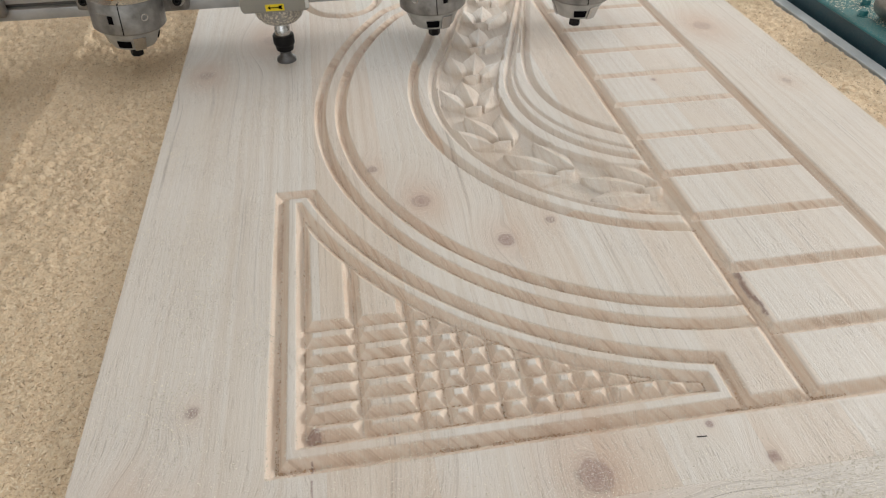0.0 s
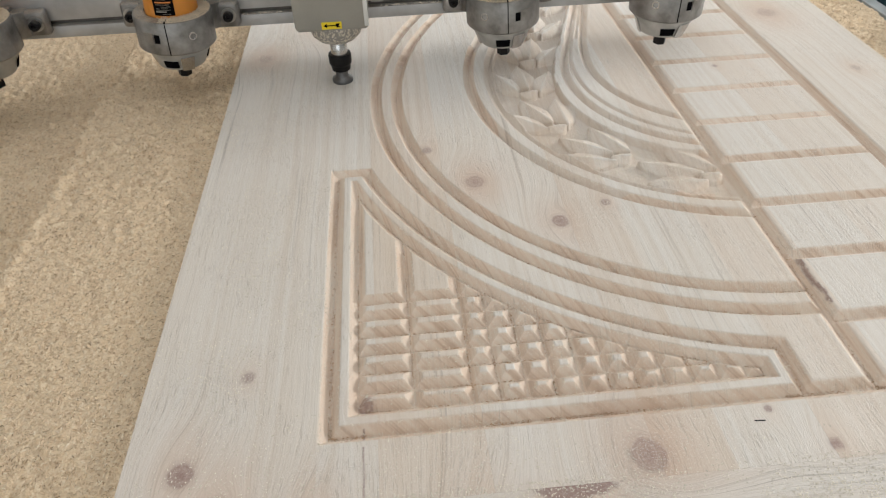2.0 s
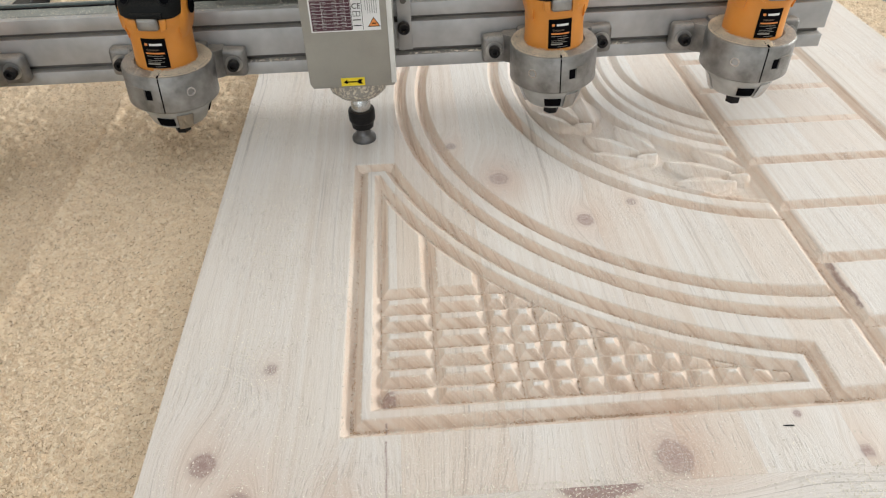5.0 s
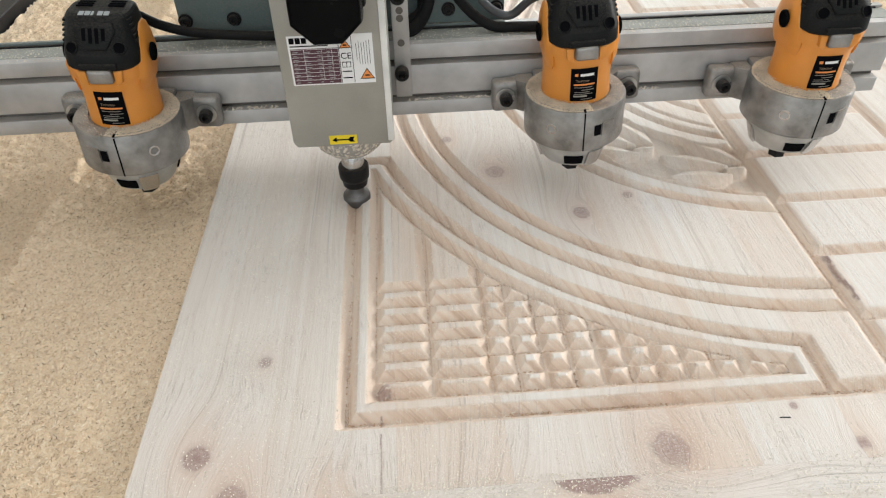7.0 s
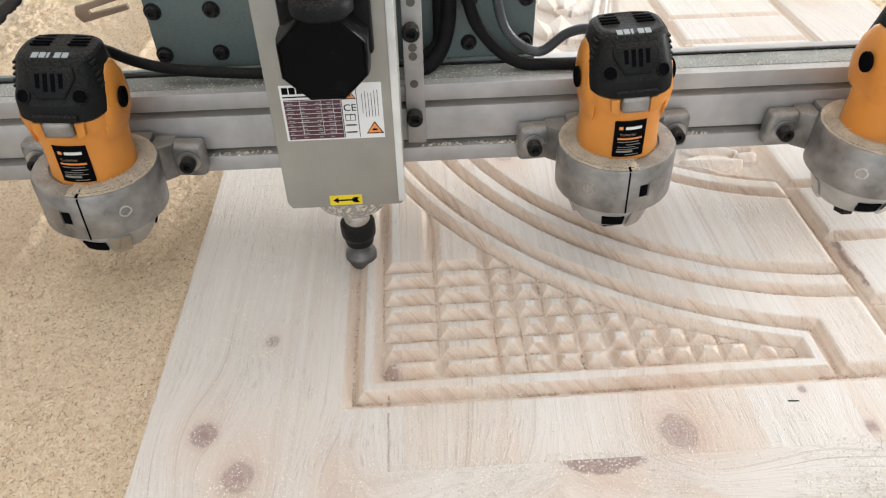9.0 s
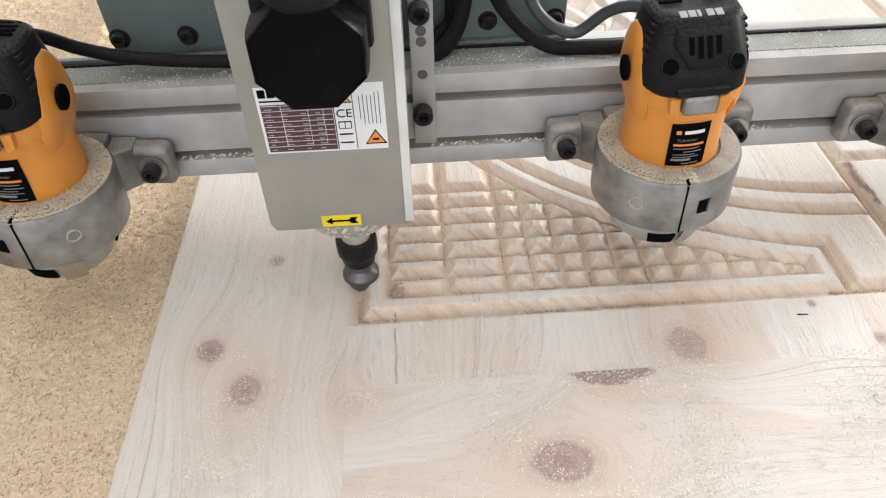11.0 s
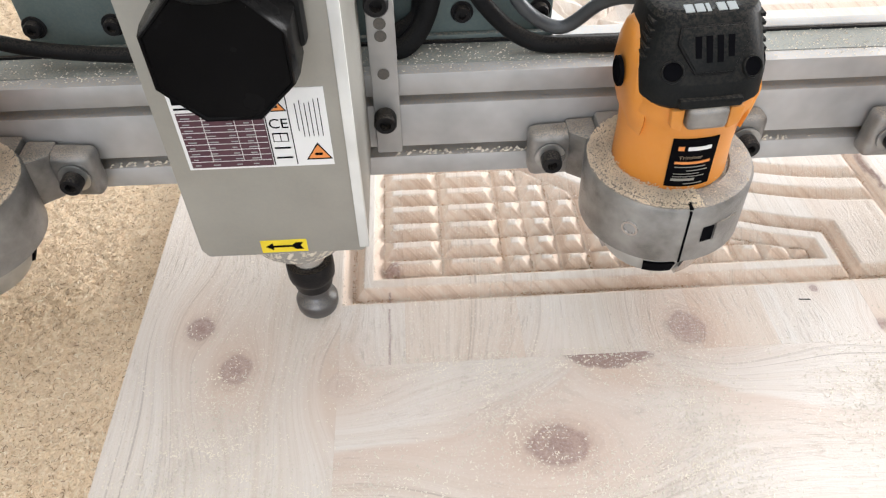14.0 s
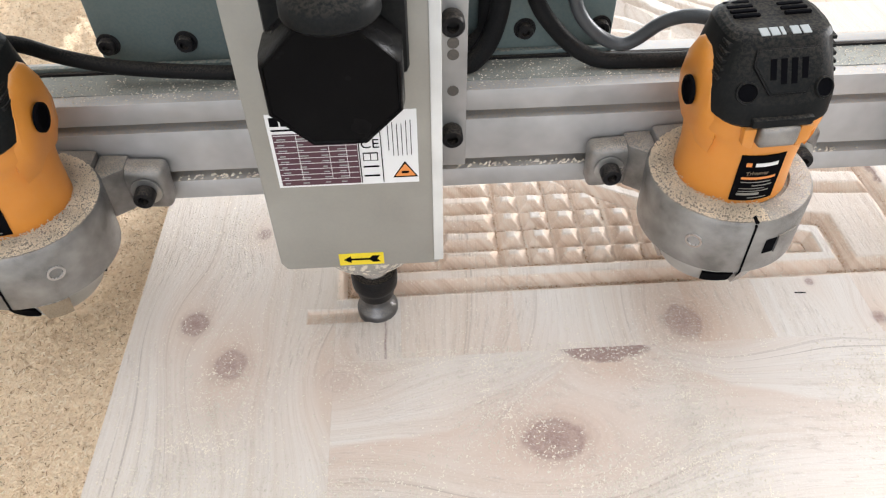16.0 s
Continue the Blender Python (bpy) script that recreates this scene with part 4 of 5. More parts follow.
def spindle():
    cx = 0.0055
    top = moving(empty("spindle_motor", cx, 0.343, 0.0, "square grey air-cooled router spindle with black cable socket", "spindle"))
    f = -0.050
    bm = bmesh.new()
    prism(bm, [(-0.053, 0.106), (0.0485, 0.106), (0.0525, 0.1105), (0.0540, 0.47), (-0.0545, 0.47), (-0.0570, 0.1125)], f, 0.056, None, 0.0016)
    part("housing", bm, PALE, top)
    # white strip laid over the right front edge of the housing
    bm = bmesh.new()
    box(bm, 0.0465, 0.0528, f - 0.0012, f + 0.004, 0.1105, 0.47, 0.0005)
    part("pale_edge_strip", bm, WHITE, top)
    bm = bmesh.new()
    box(bm, 0.0575, 0.0765, 0.052, 0.0595, 0.107, 0.47, 0.001)
    part("mounting_strip", bm, ALU, top, "aluminium mounting strip with bolt holes")
    for z in (0.141, 0.232, 0.325):
        bm = bmesh.new()
        lathe(bm, [(0.0075, 0), (0.0082, 0.002), (0.0082, 0.011), (0.007, 0.0125), (0.0042, 0.0125), (0.004, 0.006)], 22, (0.0655, 0.052, z), FRONT)
        part("strip_bolt", bm, DARKSTEEL, top)
    # raised dark discs stand in for the shade inside bolt holes
    for z in (0.176, 0.214, 0.258, 0.205):
        bm = bmesh.new()
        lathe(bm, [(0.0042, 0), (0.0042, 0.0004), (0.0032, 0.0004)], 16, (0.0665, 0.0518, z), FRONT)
        part("bolt_hole_shade", bm, SLOT, top)
    # rating plate
    lab = part("rating_label", label_panel(bmesh.new(), -0.0455, 0.0385, f, 0.1805, 0.2335), PAPER, top, "white rating label with dark table and warning signs", None)
    y = f - 0.0003
    part("rating_table", label_panel(bmesh.new(), -0.0435, 0.0035, y, 0.182, 0.220), MAROON, lab, "dark maroon table", None)
    y2 = y - 0.0003
    for k in range(9):
        z = 0.1863 + 0.0041 * k
        part("table_line", label_panel(bmesh.new(), -0.0430, 0.0030, y2, z, z + 0.00030), PAPER, lab, "", None)
    rng = random.Random(4)
    for k in range(9):
        z = 0.1843 + 0.0041 * (k - 0.45)
        x = -0.0415
        for w in (0.007, 0.010, 0.006, 0.008):
            w2 = w * rng.uniform(0.35, 0.75)
            part("table_bar", label_panel(bmesh.new(), x, x + w2, y2, z + 0.0011, z + 0.0017), GREYMARK, lab, "", None)
            x += w + 0.0035
    for x0 in (-0.0305, -0.0130, -0.0030):
        part("table_rule", label_panel(bmesh.new(), x0, x0 + 0.0003, y2, 0.1863, 0.2195), PAPER, lab, "", None)
    for x0, x1, z0, z1 in ((0.0040, 0.0046, 0.182, 0.232), (0.0170, 0.0175, 0.182, 0.232)):
        part("label_rule", label_panel(bmesh.new(), x0, x1, y, z0, z1), INK_AND_SHADE, lab, "", None)
    for cxx, cz, s in ((0.0305, 0.1905, 0.0075), (0.0107, 0.2235, 0.0060)):
        part("warning_sign", prism(bmesh.new(), [(cxx - s, cz - s * 0.75), (cxx + s, cz - s * 0.75), (cxx, cz + s * 0.85)], y - 0.0003, y), INK_AND_SHADE, lab, "", None)
        s *= 0.82
        part("warning_field", prism(bmesh.new(), [(cxx - s, cz - s * 0.72), (cxx + s, cz - s * 0.72), (cxx, cz + s * 0.8)], y - 0.0006, y - 0.0003), WARN, lab, "orange warning triangle", None)
        part("warning_glyph", label_panel(bmesh.new(), cxx - s * 0.35, cxx + s * 0.35, y - 0.0006, cz - s * 0.35, cz - s * 0.1), INK_AND_SHADE, lab, "", None)
    text_mesh("maker_mark", "CE", 0.0092, pose(0.0052, y - 0.0002, 0.2078, 90), INK_AND_SHADE, lab)
    part("book_sign", box(bmesh.new(), 0.0062, 0.0150, y - 0.0003, y, 0.1985, 0.2045), INK_AND_SHADE, lab, "", None)
    part("book_page", box(bmesh.new(), 0.0068, 0.0103, y - 0.0006, y - 0.0003, 0.1992, 0.2038), PAPER, lab, "", None)
    part("book_page", box(bmesh.new(), 0.0109, 0.0144, y - 0.0006, y - 0.0003, 0.1992, 0.2038), PAPER, lab, "", None)
    for z in (0.1935, 0.1865):
        part("label_bar", label_panel(bmesh.new(), 0.0060, 0.0152, y, z, z + 0.0011), INK_AND_SHADE, lab, "", None)
    for k in range(6):
        x = 0.0215 + 0.0026 * k
        part("label_bar", label_panel(bmesh.new(), x, x + 0.0004, y, 0.2015 + (0.004 if k == 0 else 0), 0.229 - rng.uniform(0, 0.006)), INK_AND_SHADE, lab, "", None)
    for x0, x1 in ((-0.0435, -0.0385), (-0.0375, -0.0325), (-0.0315, -0.0265)):
        part("brand_shape", label_panel(bmesh.new(), x0, x1, y, 0.2255, 0.2315), INK_AND_SHADE, lab, "", None)
    part("label_bar", label_panel(bmesh.new(), -0.0435, -0.0060, y, 0.2222, 0.2233), INK_AND_SHADE, lab, "", None)
    # arrow sticker
    st = part("arrow_sticker", label_panel(bmesh.new(), -0.0175, 0.0125, f, 0.1085, 0.1195), YELLOW, top, "yellow sticker with a black arrow", None)
    part("arrow", prism(bmesh.new(), [(-0.0145, 0.114), (-0.0095, 0.1172), (-0.0095, 0.1148), (0.003, 0.1148), (0.005, 0.1170), (0.0100, 0.1170), (0.0080, 0.114), (0.0100, 0.111),
                                      (0.005, 0.111), (0.003, 0.1132), (-0.0095, 0.1132), (-0.0095, 0.1108)], f - 0.0006, f - 0.0003), INK_AND_SHADE, st, "", None)
    # cable socket
    part("socket_base", box(bmesh.new(), -0.034, 0.036, f - 0.012, f, 0.262, 0.335, 0.004), BLACK, top)
    for x in (-0.026, 0.028):
        bm = bmesh.new()
        lathe(bm, [(0.0075, 0), (0.0075, 0.004), (0.0055, 0.006), (0.003, 0.006), (0.003, 0.003)], 18, (x, f - 0.012, 0.316), FRONT)
        part("socket_screw", bm, DARKSTEEL, top)
    bm = bmesh.new()
    lathe(bm, [(0.0368, 0.0), (0.0368, 0.019), (0.0354, 0.0290), (0.0346, 0.0302), (0.0336, 0.0300), (0.0330, 0.0290)], 8, (-0.001, f - 0.008, 0.2725), FRONT @ pose(0, 0, 0, 0, 0, 22.5))
    part("socket_cover", bm, GLOSSBLACK, top, "black octagonal plug cover")
    bm = bmesh.new()
    lathe(bm, [(0.020, 0), (0.0235, 0.003), (0.0235, 0.010), (0.021, 0.013), (0.017, 0.016), (0.017, 0.15)], 24, (0.001, f - 0.022, 0.302))
    part("cable_gland", bm, BLACK, top)
    # nose, collet nut and cutter
    bm = bmesh.new()
    lathe(bm, [(0.020, 0.072), (0.030, 0.075), (0.038, 0.083), (0.0415, 0.092), (0.0415, 0.1055)], 40)
    part("nose", bm, NOSE, top, "round spindle nose caked with wood dust")
    bm = bmesh.new()
    lathe(bm, [(0.0135, 0.046), (0.0135, 0.062), (0.0120, 0.064), (0.0120, 0.076)], 32)
    part("spindle_shaft", bm, STEEL, top)
    bm = bmesh.new()
    lathe(bm, [(0.0120, 0.019), (0.0148, 0.021), (0.0160, 0.029), (0.0165, 0.0305), (0.0180, 0.032), (0.0184, 0.036), (0.0184, 0.046), (0.0174, 0.0485), (0.0140, 0.0490)], 40)
    part("collet_nut", bm, DARKSTEEL, top)
    bm = bmesh.new()
    lathe(bm, [(0.0125, -0.0085), (0.0155, -0.0070), (0.0168, -0.0035), (0.0170, 0.0035), (0.0160, 0.0060), (0.0120, 0.0085), (0.0100, 0.0115), (0.0098, 0.028)], 40)
    part("cutter", bm, CUTTER, top, "worn grey profile milling cutter")
    return top


NOSE = worn("dust_caked_metal", (0.5, 0.49, 0.46), 0.6, 0.3, 0.9, 70, (0.78, 0.72, 0.62))
nt = NOSE.node_tree
b = nt.nodes["Principled BSDF"]
nv = coords(nt)
cake = calc(nt, "MULTIPLY", calc(nt, "SUBTRACT", noise_tex(nt, nv, 260.0, 3, 0.6), 0.47, True), 9.0, True)
nt.links.new(mix(nt, cake, (0.38, 0.36, 0.33), (0.80, 0.74, 0.64)), b.inputs["Base Color"])
bump(nt, cake, 0.8, 0.0015)
CUTTER = worn("spinning_cutter_steel", (0.13, 0.13, 0.135), 0.32, 0.85, 0.1, 120)
spindle()


def rounded(n, sx, sy, power):
    """Half sizes of a rounded box as a radius by angle."""
    def f(a):
        return (abs(math.cos(a) / sx) ** power + abs(math.sin(a) / sy) ** power) ** (-1 / power)
    return f


def loft(bm, sections, n=48, centre=(0, 0, 0)):
    """Sections: height, half x, half y, power, shift y; closed at both ends."""
    rings = []
    for z, sx, sy, power, dy in sections:
        f = rounded(n, sx, sy, power)
        rings.append([bm.verts.new((centre[0] + f(6.28318 * i / n) * math.cos(6.28318 * i / n), centre[1] + dy + f(6.28318 * i / n) * math.sin(6.28318 * i / n), centre[2] + z)) for i in range(n)])
    for a, b2 in zip(rings, rings[1:]):
        for i in range(n):
            bm.faces.new((a[i], a[(i + 1) % n], b2[(i + 1) % n], b2[i]))
    bm.faces.new(list(reversed(rings[0])))
    bm.faces.new(rings[-1])
    return bm


def curved_label(bm, r, a0, a1, z0, z1, lift=0.0004, n=8, taper=0.0):
    """A thin patch bent round the z axis; angle 0 looks to -y, positive to +x."""
    rows = []
    for i in range(n + 1):
        a = a0 + (a1 - a0) * i / n
        rows.append([bm.verts.new(((rr) * math.sin(a), -(rr) * math.cos(a), z)) for rr, z in ((r + lift, z0), (r + lift + taper * (z1 - z0), z1), (r + taper * (z1 - z0) - 0.001, z1), (r - 0.001, z0))])
    for p, q in zip(rows, rows[1:]):
        for k in range(4):
            bm.faces.new((p[k], q[k], q[(k + 1) % 4], p[(k + 1) % 4]))
    bm.faces.new(rows[0])
    bm.faces.new(list(reversed(rows[-1])))
    return bm


RINGDUST = worn("pale_tan_sawdust", (0.76, 0.64, 0.49), 0.95, 0, 0.02, 200)


def trim_router(side=1):
    """Clamped trim router: z = 0 at the foot of its clamp ring, axis at the origin."""
    turn = 1.0 * side
    top = empty("trim_router", 0, 0, 0, "orange and black trim router in a cast aluminium clamp", "trim router", "trim routers on the beam")
    R = 0.0575
    ring = bmesh.new()
    lathe(ring, [(R - 0.008, 0.005), (R - 0.0025, 0.0055), (R, 0.008), (R, 0.0525), (R - 0.002, 0.0555), (R - 0.006, 0.0565), (0.041, 0.0570), (0.040, 0.055)], 64)
    clamp = part("clamp_ring", ring, CAST, top, "grey cast aluminium clamp ring with a slit")
    part("clamp_back", box(bmesh.new(), -0.040, 0.040, 0.030, 0.0595, 0.004, 0.055, 0.003), CAST, top)
    for s in (-1, 1):
        bm = bmesh.new()
        box(bm, s * 0.066 - 0.0245, s * 0.066 + 0.0245, 0.0410, 0.0595, 0.0095, 0.0495, 0.006, 3)
        prism(bm, [(s * 0.040, 0.030), (s * 0.047, 0.030), (s * 0.0615, 0.0415), (s * 0.0615, 0.0590), (s * 0.040, 0.0590)], -0.0505, -0.0105, pose(0, 0, 0, -90), 0.002)
        part("clamp_lug", bm, CAST, top)
        bm = bmesh.new()
        lathe(bm, [(0.0116, 0), (0.0116, 0.0016), (0.0085, 0.0018)], 24, (s * 0.0745, 0.040, 0.0305), FRONT)
        part("washer", bm, WASHER, top, "bright steel washer")
        bm = bmesh.new()
        socket_bolt(bm, s * 0.0745, 0.0385, 0.0305, 0.0078, 0.011)
        part("lug_bolt", bm, DARKSTEEL, top)
    # slit and screw recess are raised black patches with shade as their colour
    a = radians(-0.5)
    bm = bmesh.new()
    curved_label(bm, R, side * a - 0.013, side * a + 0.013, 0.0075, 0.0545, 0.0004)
    part("slit", bm, INK_AND_SHADE, clamp, "black strip painting in the shaded clamp slit")
    bm = bmesh.new()
    box(bm, -0.0011, 0.0011, -R, -0.040, 0.0562, 0.0574, turn=None)
    bmesh.ops.rotate(bm, verts=bm.verts, cent=(0, 0, 0), matrix=pose(0, 0, 0, 0, 0, -0.5 * side).to_3x3())
    part("slit", bm, INK_AND_SHADE, clamp)
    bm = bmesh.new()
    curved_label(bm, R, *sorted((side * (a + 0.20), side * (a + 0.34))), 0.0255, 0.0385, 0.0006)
    part("pocket_shade", bm, INK_AND_SHADE, clamp, "black patch painting in the shaded screw recess")
    bm = bmesh.new()
    curved_label(bm, R, *sorted((side * (a + 0.36), side * (a + 0.66))), 0.024, 0.040, 0.0012)
    part("pocket_cheek", bm, CAST, clamp)
    bm = bmesh.new()
    ax = pose(0, 0, 0, 90, 0, -37 * side)
    lathe(bm, [(0.0060, 0), (0.0060, 0.0012), (0.0044, 0.0012), (0.0040, -0.0005)], 20, (R * math.sin(radians(-37 * side)) * 0.995, -R * math.cos(radians(-37 * side)) * 0.995, 0.033), ax)
    part("set_screw", bm, STEEL, clamp)
    # lower collar and collet
    bm = bmesh.new()
    lathe(bm, [(0.028, -0.0275), (0.0350, -0.0262), (0.0365, -0.0240), (0.0415, -0.010), (0.0455, -0.004), (0.0460, 0.008)], 48)
    low = part("collar", bm, COLLAR, top, "pale collar under the clamp")
    # collar openings are not cut: black patches give their shade
    for k in range(3):
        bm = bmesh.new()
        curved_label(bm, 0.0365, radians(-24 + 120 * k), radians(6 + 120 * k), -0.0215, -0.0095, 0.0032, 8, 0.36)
        part("collar_hole_shade", bm, INK_AND_SHADE, low, "black patch painting in a shaded collar opening")
        bm = bmesh.new()
        curved_label(bm, 0.0342, radians(12 + 120 * k), radians(38 + 120 * k), -0.0265, -0.003, 0.0046, 6, 0.36)
        part("collar_rib", bm, STEEL, low)
    bm = bmesh.new()
    lathe(bm, [(0.0090, -0.050), (0.0104, -0.049), (0.0104, -0.031), (0.014, -0.026)], 6)
    part("collet", bm, DARKSTEEL, top)
    # orange body and black cap
    body = bmesh.new()
    loft(body, [(0.056, 0.0385, 0.0385, 2.0, 0), (0.062, 0.0382, 0.0382, 2.0, 0), (0.080, 0.0372, 0.0372, 2.1, 0), (0.098, 0.0374, 0.0375, 2.3, 0), (0.108, 0.0380, 0.0390, 2.6, 0),
                (0.114, 0.0392, 0.0410, 2.8, 0), (0.128, 0.0392, 0.0400, 2.8, 0), (0.134, 0.0350, 0.0360, 2.8, 0)])
    b2 = part("body", body, ORANGE, top, "orange plastic motor housing")
    cap = bmesh.new()
    loft(cap, [(0.1235, 0.0352, 0.0403, 3.4, -0.001), (0.1260, 0.0378, 0.0417, 3.4, -0.001), (0.1385, 0.0378, 0.0413, 3.4, 0), (0.1400, 0.0374, 0.0406, 3.4, 0),
               (0.1690, 0.0322, 0.0268, 3.6, 0.005), (0.1715, 0.0302, 0.0245, 3.4, 0.005), (0.1727, 0.0268, 0.0215, 3.2, 0.005), (0.1722, 0.0230, 0.0185, 3.0, 0.005)])
    cp = part("cap", cap, BLACK, top, "black ribbed plastic motor cap", 25)
    # orange cheeks that rise over the cap sides
    for s in (-1, 1):
        bm = bmesh.new()
        loft(bm, [(0.094, 0.0042, 0.028, 2.6, 0), (0.106, 0.0070, 0.032, 3.0, 0), (0.122, 0.0092, 0.031, 3.0, 0), (0.140, 0.0082, 0.024, 3.0, 0.002), (0.153, 0.0065, 0.014, 2.6, 0.004), (0.157, 0.004, 0.008, 2.2, 0.005)], 28, (s * 0.0322, 0.003, 0))
        part("side_cheek", bm, ORANGE, b2)
        bm = bmesh.new()
        lathe(bm, [(0.0095, 0), (0.0095, 0.0022), (0.0078, 0.0030), (0.0070, 0.0015)], 24, (s * 0.0422, 0.000, 0.127), pose(0, 0, 0, 0, 90 * s, 0))
        part("brush_cap", bm, INK_AND_SHADE, b2, "black round brush cover")
    bm = bmesh.new()
    box(bm, -0.0125, 0.0125, -0.0470, -0.036, 0.1110, 0.1262, 0.0035, 3)
    part("switch", bm, CAST, top, "grey slide switch")
    bm = bmesh.new()
    box(bm, -0.0185, 0.0185, -0.0452, -0.034, 0.1258, 0.1318, 0.0014)
    part("switch_hood", bm, BLACK, cp)
    for s in (-1, 1):
        bm = bmesh.new()
        prism(bm, [(s * 0.0135, 0.1085), (s * 0.0205, 0.1120), (s * 0.0215, 0.1240), (s * 0.0135, 0.1240)], -0.0432, -0.034, None, 0.0008)
        part("apron", bm, ORANGE, b2)
    # vents and screw wells, their shade painted in as raised black shapes, and maker's marks on the sloping cap face
    face = pose(0, -0.0312, 0.1548, 57, 0, 0)
    flat = face @ pose(0, 0, 0, -90)
    bm = bmesh.new()
    prism(bm, [(-0.0110, -0.0125), (0.0110, -0.0125), (0.0205, 0.0050), (0.0185, 0.0145), (-0.0185, 0.0145), (-0.0205, 0.0050)], -0.0012, 0.001, flat, 0.0005)
    part("vent_rim", bm, RUBBER, cp)
    bm = bmesh.new()
    prism(bm, [(-0.0102, -0.0115), (0.0102, -0.0115), (0.0194, 0.0052), (0.0176, 0.0136), (-0.0176, 0.0136), (-0.0194, 0.0052)], -0.0018, 0.001, flat, 0.0005)
    part("vent_panel", bm, BLACK, cp)
    for k in range(4):
        bm = bmesh.new()
        x = -0.0093 + 0.0062 * k
        low_end = -0.0062 if k in (1, 2) else -0.0035
        prism(bm, [(x - 0.0017, low_end), (x + 0.0017, low_end), (x + 0.0019, 0.0085), (x - 0.0019, 0.0085)], -0.0021, 0.0, flat)
        part("vent_shade", bm, INK_AND_SHADE, cp, "", None)
    for s in (-1, 1):
        at = face @ pose(s * 0.0228, -0.0098, -0.0016, 0, 14 * s, 0)
        bm = bmesh.new()
        lathe(bm, [(0.0068, -0.002), (0.0064, 0.0011), (0.0056, 0.0013), (0.0050, -0.001)], 22, (0, 0, 0))
        bmesh.ops.transform(bm, matrix=at, verts=bm.verts)
        part("screw_well", bm, BLACK, cp)
        bm = bmesh.new()
        lathe(bm, [(0.0052, -0.002), (0.0052, 0.0004), (0.0001, 0.0004)], 22, (0, 0, 0))
        bmesh.ops.transform(bm, matrix=at, verts=bm.verts)
        part("well_shade", bm, INK_AND_SHADE, cp, "", None)
    for s in (-1, 1):
        for k in range(5):
            bm = bmesh.new()
            box(bm, s * (0.0341 - 0.0009 * k) - 0.0022, s * (0.0341 - 0.0009 * k) + 0.0022, -0.020 + 0.0012 * k, -0.006, 0.1455 + 0.0048 * k, 0.1478 + 0.0048 * k, 0.0005)
            part("side_rib", bm, BLACK, cp, "", None)
    for k in range(5):
        bm = bmesh.new()
        x = -0.0150 + 0.0061 * k
        box(bm, x, x + (0.0022 if k == 2 else 0.0050), -0.0034, 0.0034, 0.0, 0.0005)
        bmesh.ops.transform(bm, matrix=pose(0, -0.0145, 0.1727, 10, 0, 0), verts=bm.verts)
        part("brand_shape", bm, GREYMARK, cp, "", None)
    for s in (-1, 1):
        for k in range(4):
            bm = bmesh.new()
            box(bm, s * 0.0155 - 0.008, s * 0.0155 + 0.008, 0.004 + 0.006 * k, 0.0068 + 0.006 * k, 0.1710, 0.1738 - 0.0004 * k, 0.0005)
            part("top_rib", bm, INK_AND_SHADE, cp, "", None)
    # name plate
    bm = bmesh.new()
    a0, a1 = radians(turn - 22), radians(turn + 22)
    curved_label(bm, 0.0383, a0, a1, 0.0605, 0.0985, 0.0006)
    plate = part("name_plate", bm, INK_AND_SHADE, top, "black name plate with white bars")
    for z0, z1, u0, u1, mt in ((0.0935, 0.0963, 0.34, 0.84, PAPER), (0.0935, 0.0965, 0.14, 0.26, WARN), (0.0828, 0.0846, 0.12, 0.88, WARN), (0.0800, 0.0805, 0.14, 0.80, PALE), (0.0770, 0.0775, 0.40, 0.86, PALE),
                               (0.0745, 0.0749, 0.14, 0.70, PALE), (0.0722, 0.0726, 0.14, 0.82, PALE), (0.0690, 0.0708, 0.12, 0.62, PALE), (0.0662, 0.0666, 0.40, 0.82, PALE)):
        bm = bmesh.new()
        curved_label(bm, 0.0383, a0 + (a1 - a0) * u0, a0 + (a1 - a0) * u1, z0 - 0.0035, z1 - 0.0035, 0.0010, 5)
        part("plate_bar", bm, mt, plate, "", None)
    text_mesh("model_word", "Trimmer", 0.0042, pose(0, 0, 0, 0, 0, turn) @ pose(-0.0098, -0.0391, 0.0834, 90), RUST, plate)
    # sawdust lying on the ring
    rng = np.random.default_rng(17)
    verts, faces = [], []
    for _ in range(12000):
        ang, rad = rng.uniform(0, 6.28), rng.uniform(0.0385, 0.0555)
        if math.cos(ang - (3.35 if side > 0 else 6.05)) < 0.05 and rng.random() < 0.975:
            continue
        s, h = rng.uniform(0.0004, 0.0009), abs(rng.normal()) * 0.0014
        x, y, z = rad * math.cos(ang), rad * math.sin(ang), 0.0564 + h * (rad < 0.052)
        k = len(verts)
        q = rng.uniform(0, 6.28)
        for j in range(3):
            verts.append((x + s * math.cos(q + 2.1 * j), y + s * math.sin(q + 2.1 * j), z))
        verts.append((x, y, z + s * 1.1))
        faces += [(k, k + 1, k + 3), (k + 1, k + 2, k + 3), (k + 2, k, k + 3)]
    me = bpy.data.meshes.new("ring_dust")
    me.from_pydata(verts, [], faces)
    me.materials.append(RINGDUST)
    ob = new("ring_dust", me)
    ob.parent = top
    tagged(ob, "tan sawdust heaped on the clamp ring", kind="stuff")
    return top


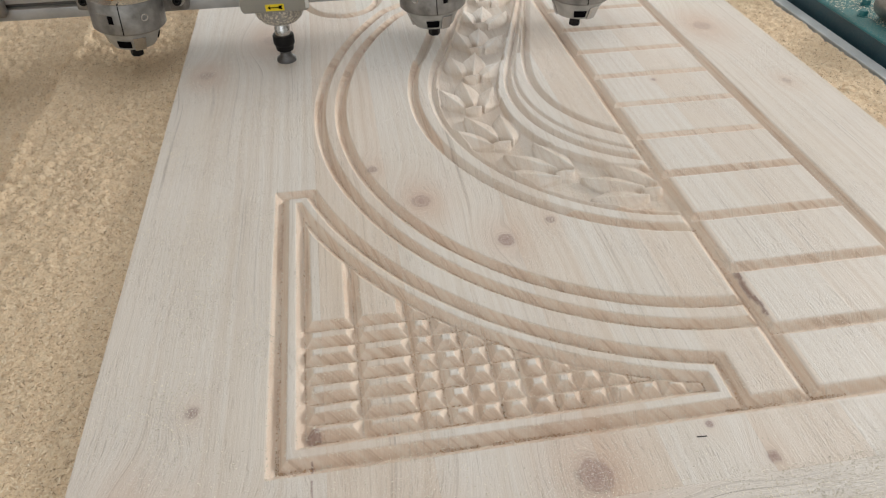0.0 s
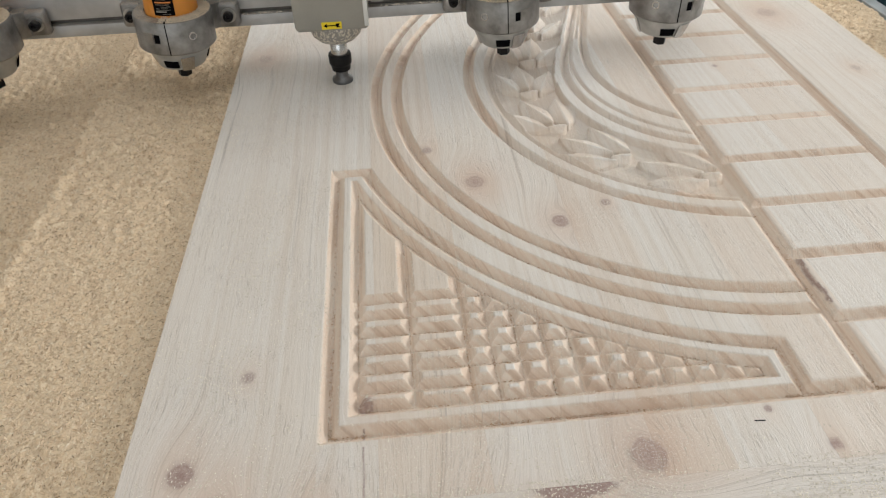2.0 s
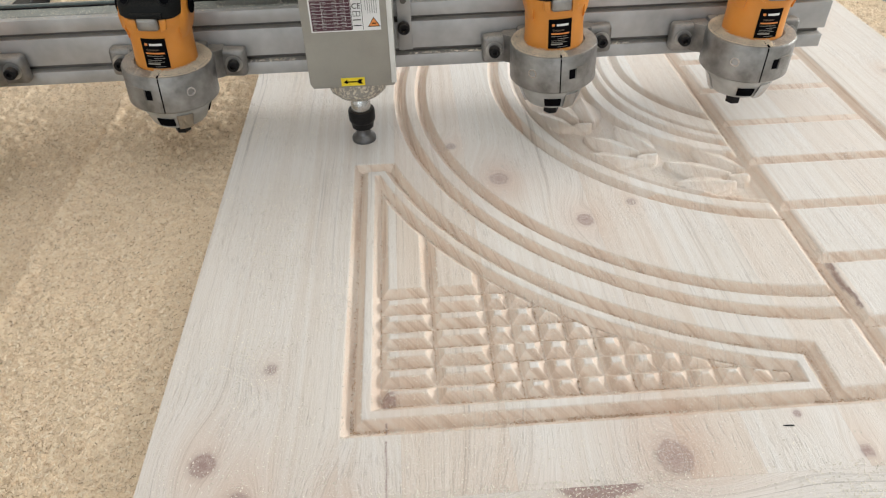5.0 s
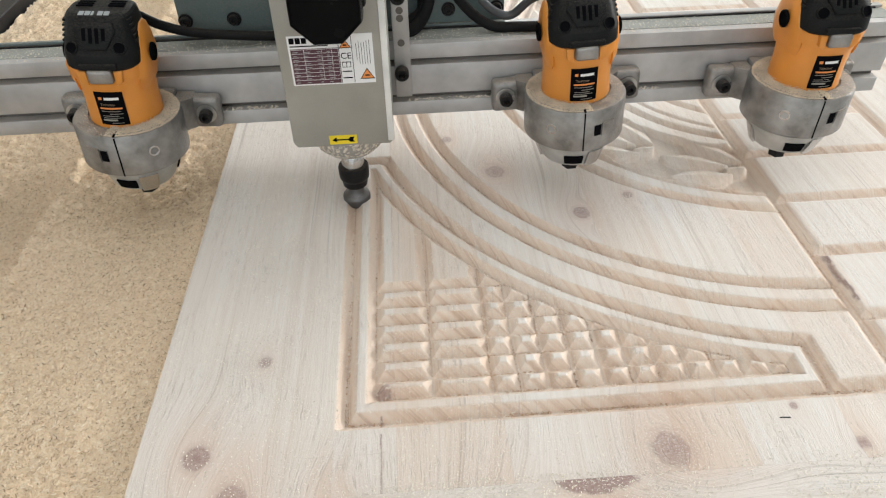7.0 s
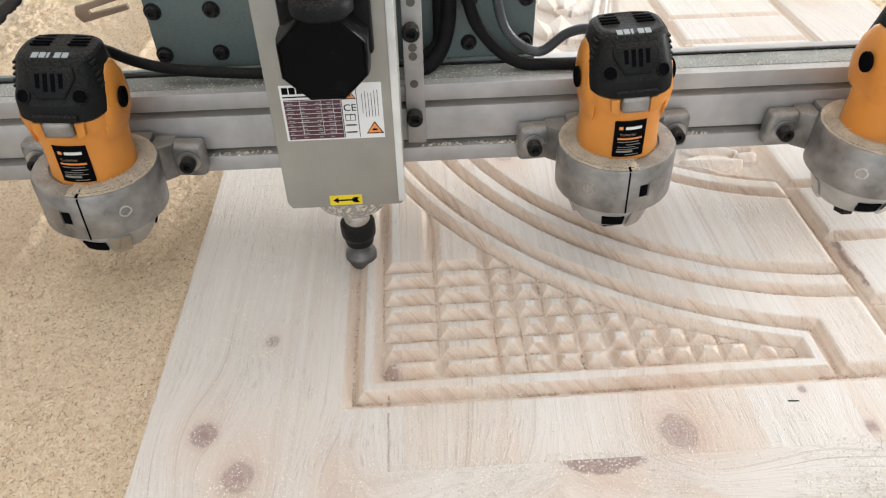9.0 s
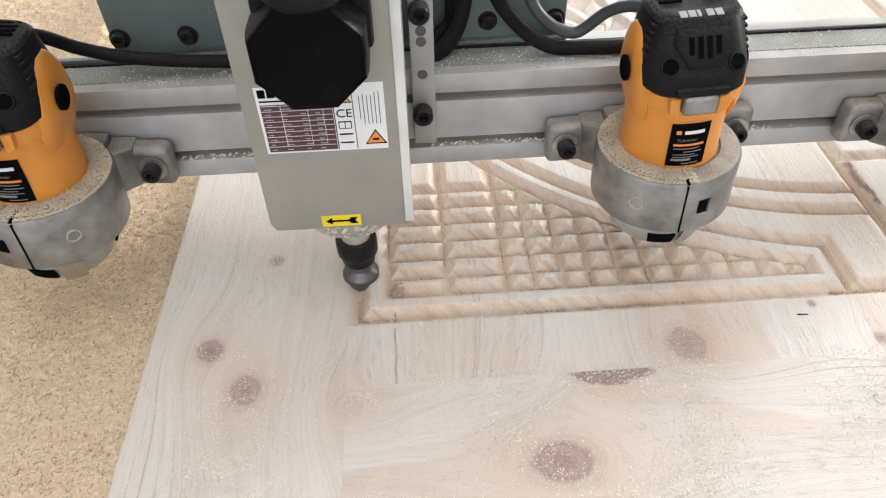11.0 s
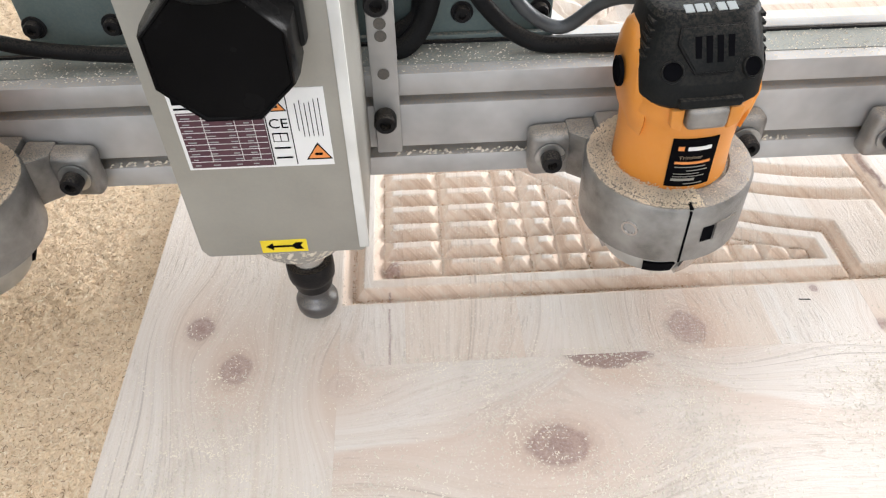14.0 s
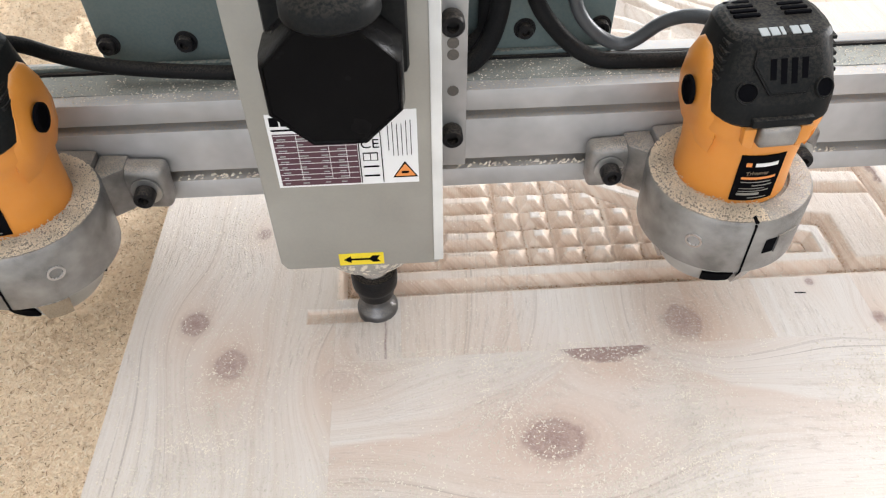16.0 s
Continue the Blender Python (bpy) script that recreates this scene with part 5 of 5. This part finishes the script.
AX_Y, RING_Z = 0.3445, 0.0785
for side, x0, more in ((1, 0.270, 0.534), (-1, -0.240, -0.534)):
    first = trim_router(side)
    first.matrix_basis = pose(x0, AX_Y, RING_Z, 0, -2.7 if side > 0 else 3.5, 0)
    moving(first)
    moving(copy_thing(first, pose(more, AX_Y, RING_Z)))


GREYCABLE = worn("grey_cable_rubber", (0.040, 0.045, 0.050), 0.35, 0, 0.03, 120)


def cable(points, radius, label="black rubber power cable", mat=RUBBER):
    o = Vector(points[0])
    ob = tube("power_cable", [Vector(p) - o for p in points], radius, mat)
    ob.matrix_basis = Matrix.Translation(o)
    tagged(ob, label, "cable", "cables behind the beam")
    moving(ob)


cable([(-0.240, 0.378, 0.226), (-0.222, 0.402, 0.222), (-0.200, 0.420, 0.200), (-0.165, 0.425, 0.187), (-0.10, 0.425, 0.180), (-0.045, 0.428, 0.1765), (0.02, 0.43, 0.1765)], 0.0055)
cable([(0.270, 0.378, 0.220), (0.245, 0.402, 0.222), (0.225, 0.417, 0.212), (0.200, 0.425, 0.190), (0.172, 0.428, 0.205), (0.158, 0.432, 0.235), (0.150, 0.436, 0.30)], 0.0050, "grey cable looping behind the beam", GREYCABLE)
cable([(0.262, 0.425, 0.1755), (0.215, 0.425, 0.176), (0.180, 0.428, 0.178), (0.150, 0.432, 0.200), (0.130, 0.434, 0.235), (0.120, 0.436, 0.31)], 0.0062)
cable([(0.068, 0.430, 0.176), (0.088, 0.428, 0.178), (0.104, 0.432, 0.200), (0.110, 0.436, 0.240), (0.106, 0.440, 0.31)], 0.0075)
cable([(0.070, 0.440, 0.1765), (0.096, 0.442, 0.190), (0.101, 0.444, 0.215), (0.098, 0.446, 0.31)], 0.0070)


def motions():
    for ob, gone in PLUGS:
        walk(ob, [(0.0, pose(0, 0, 0)), (gone - 0.1, pose(0, 0, 0)), (gone, pose(0, 0, -0.006)), (16.0 if gone < 15.95 else 16.1, pose(0, 0, -0.006))])
    for ob, at in MOVING:
        walk(ob, [(t, Matrix.Translation((x, y, z)) @ at) for t, x, y, z in HEAD])


motions()
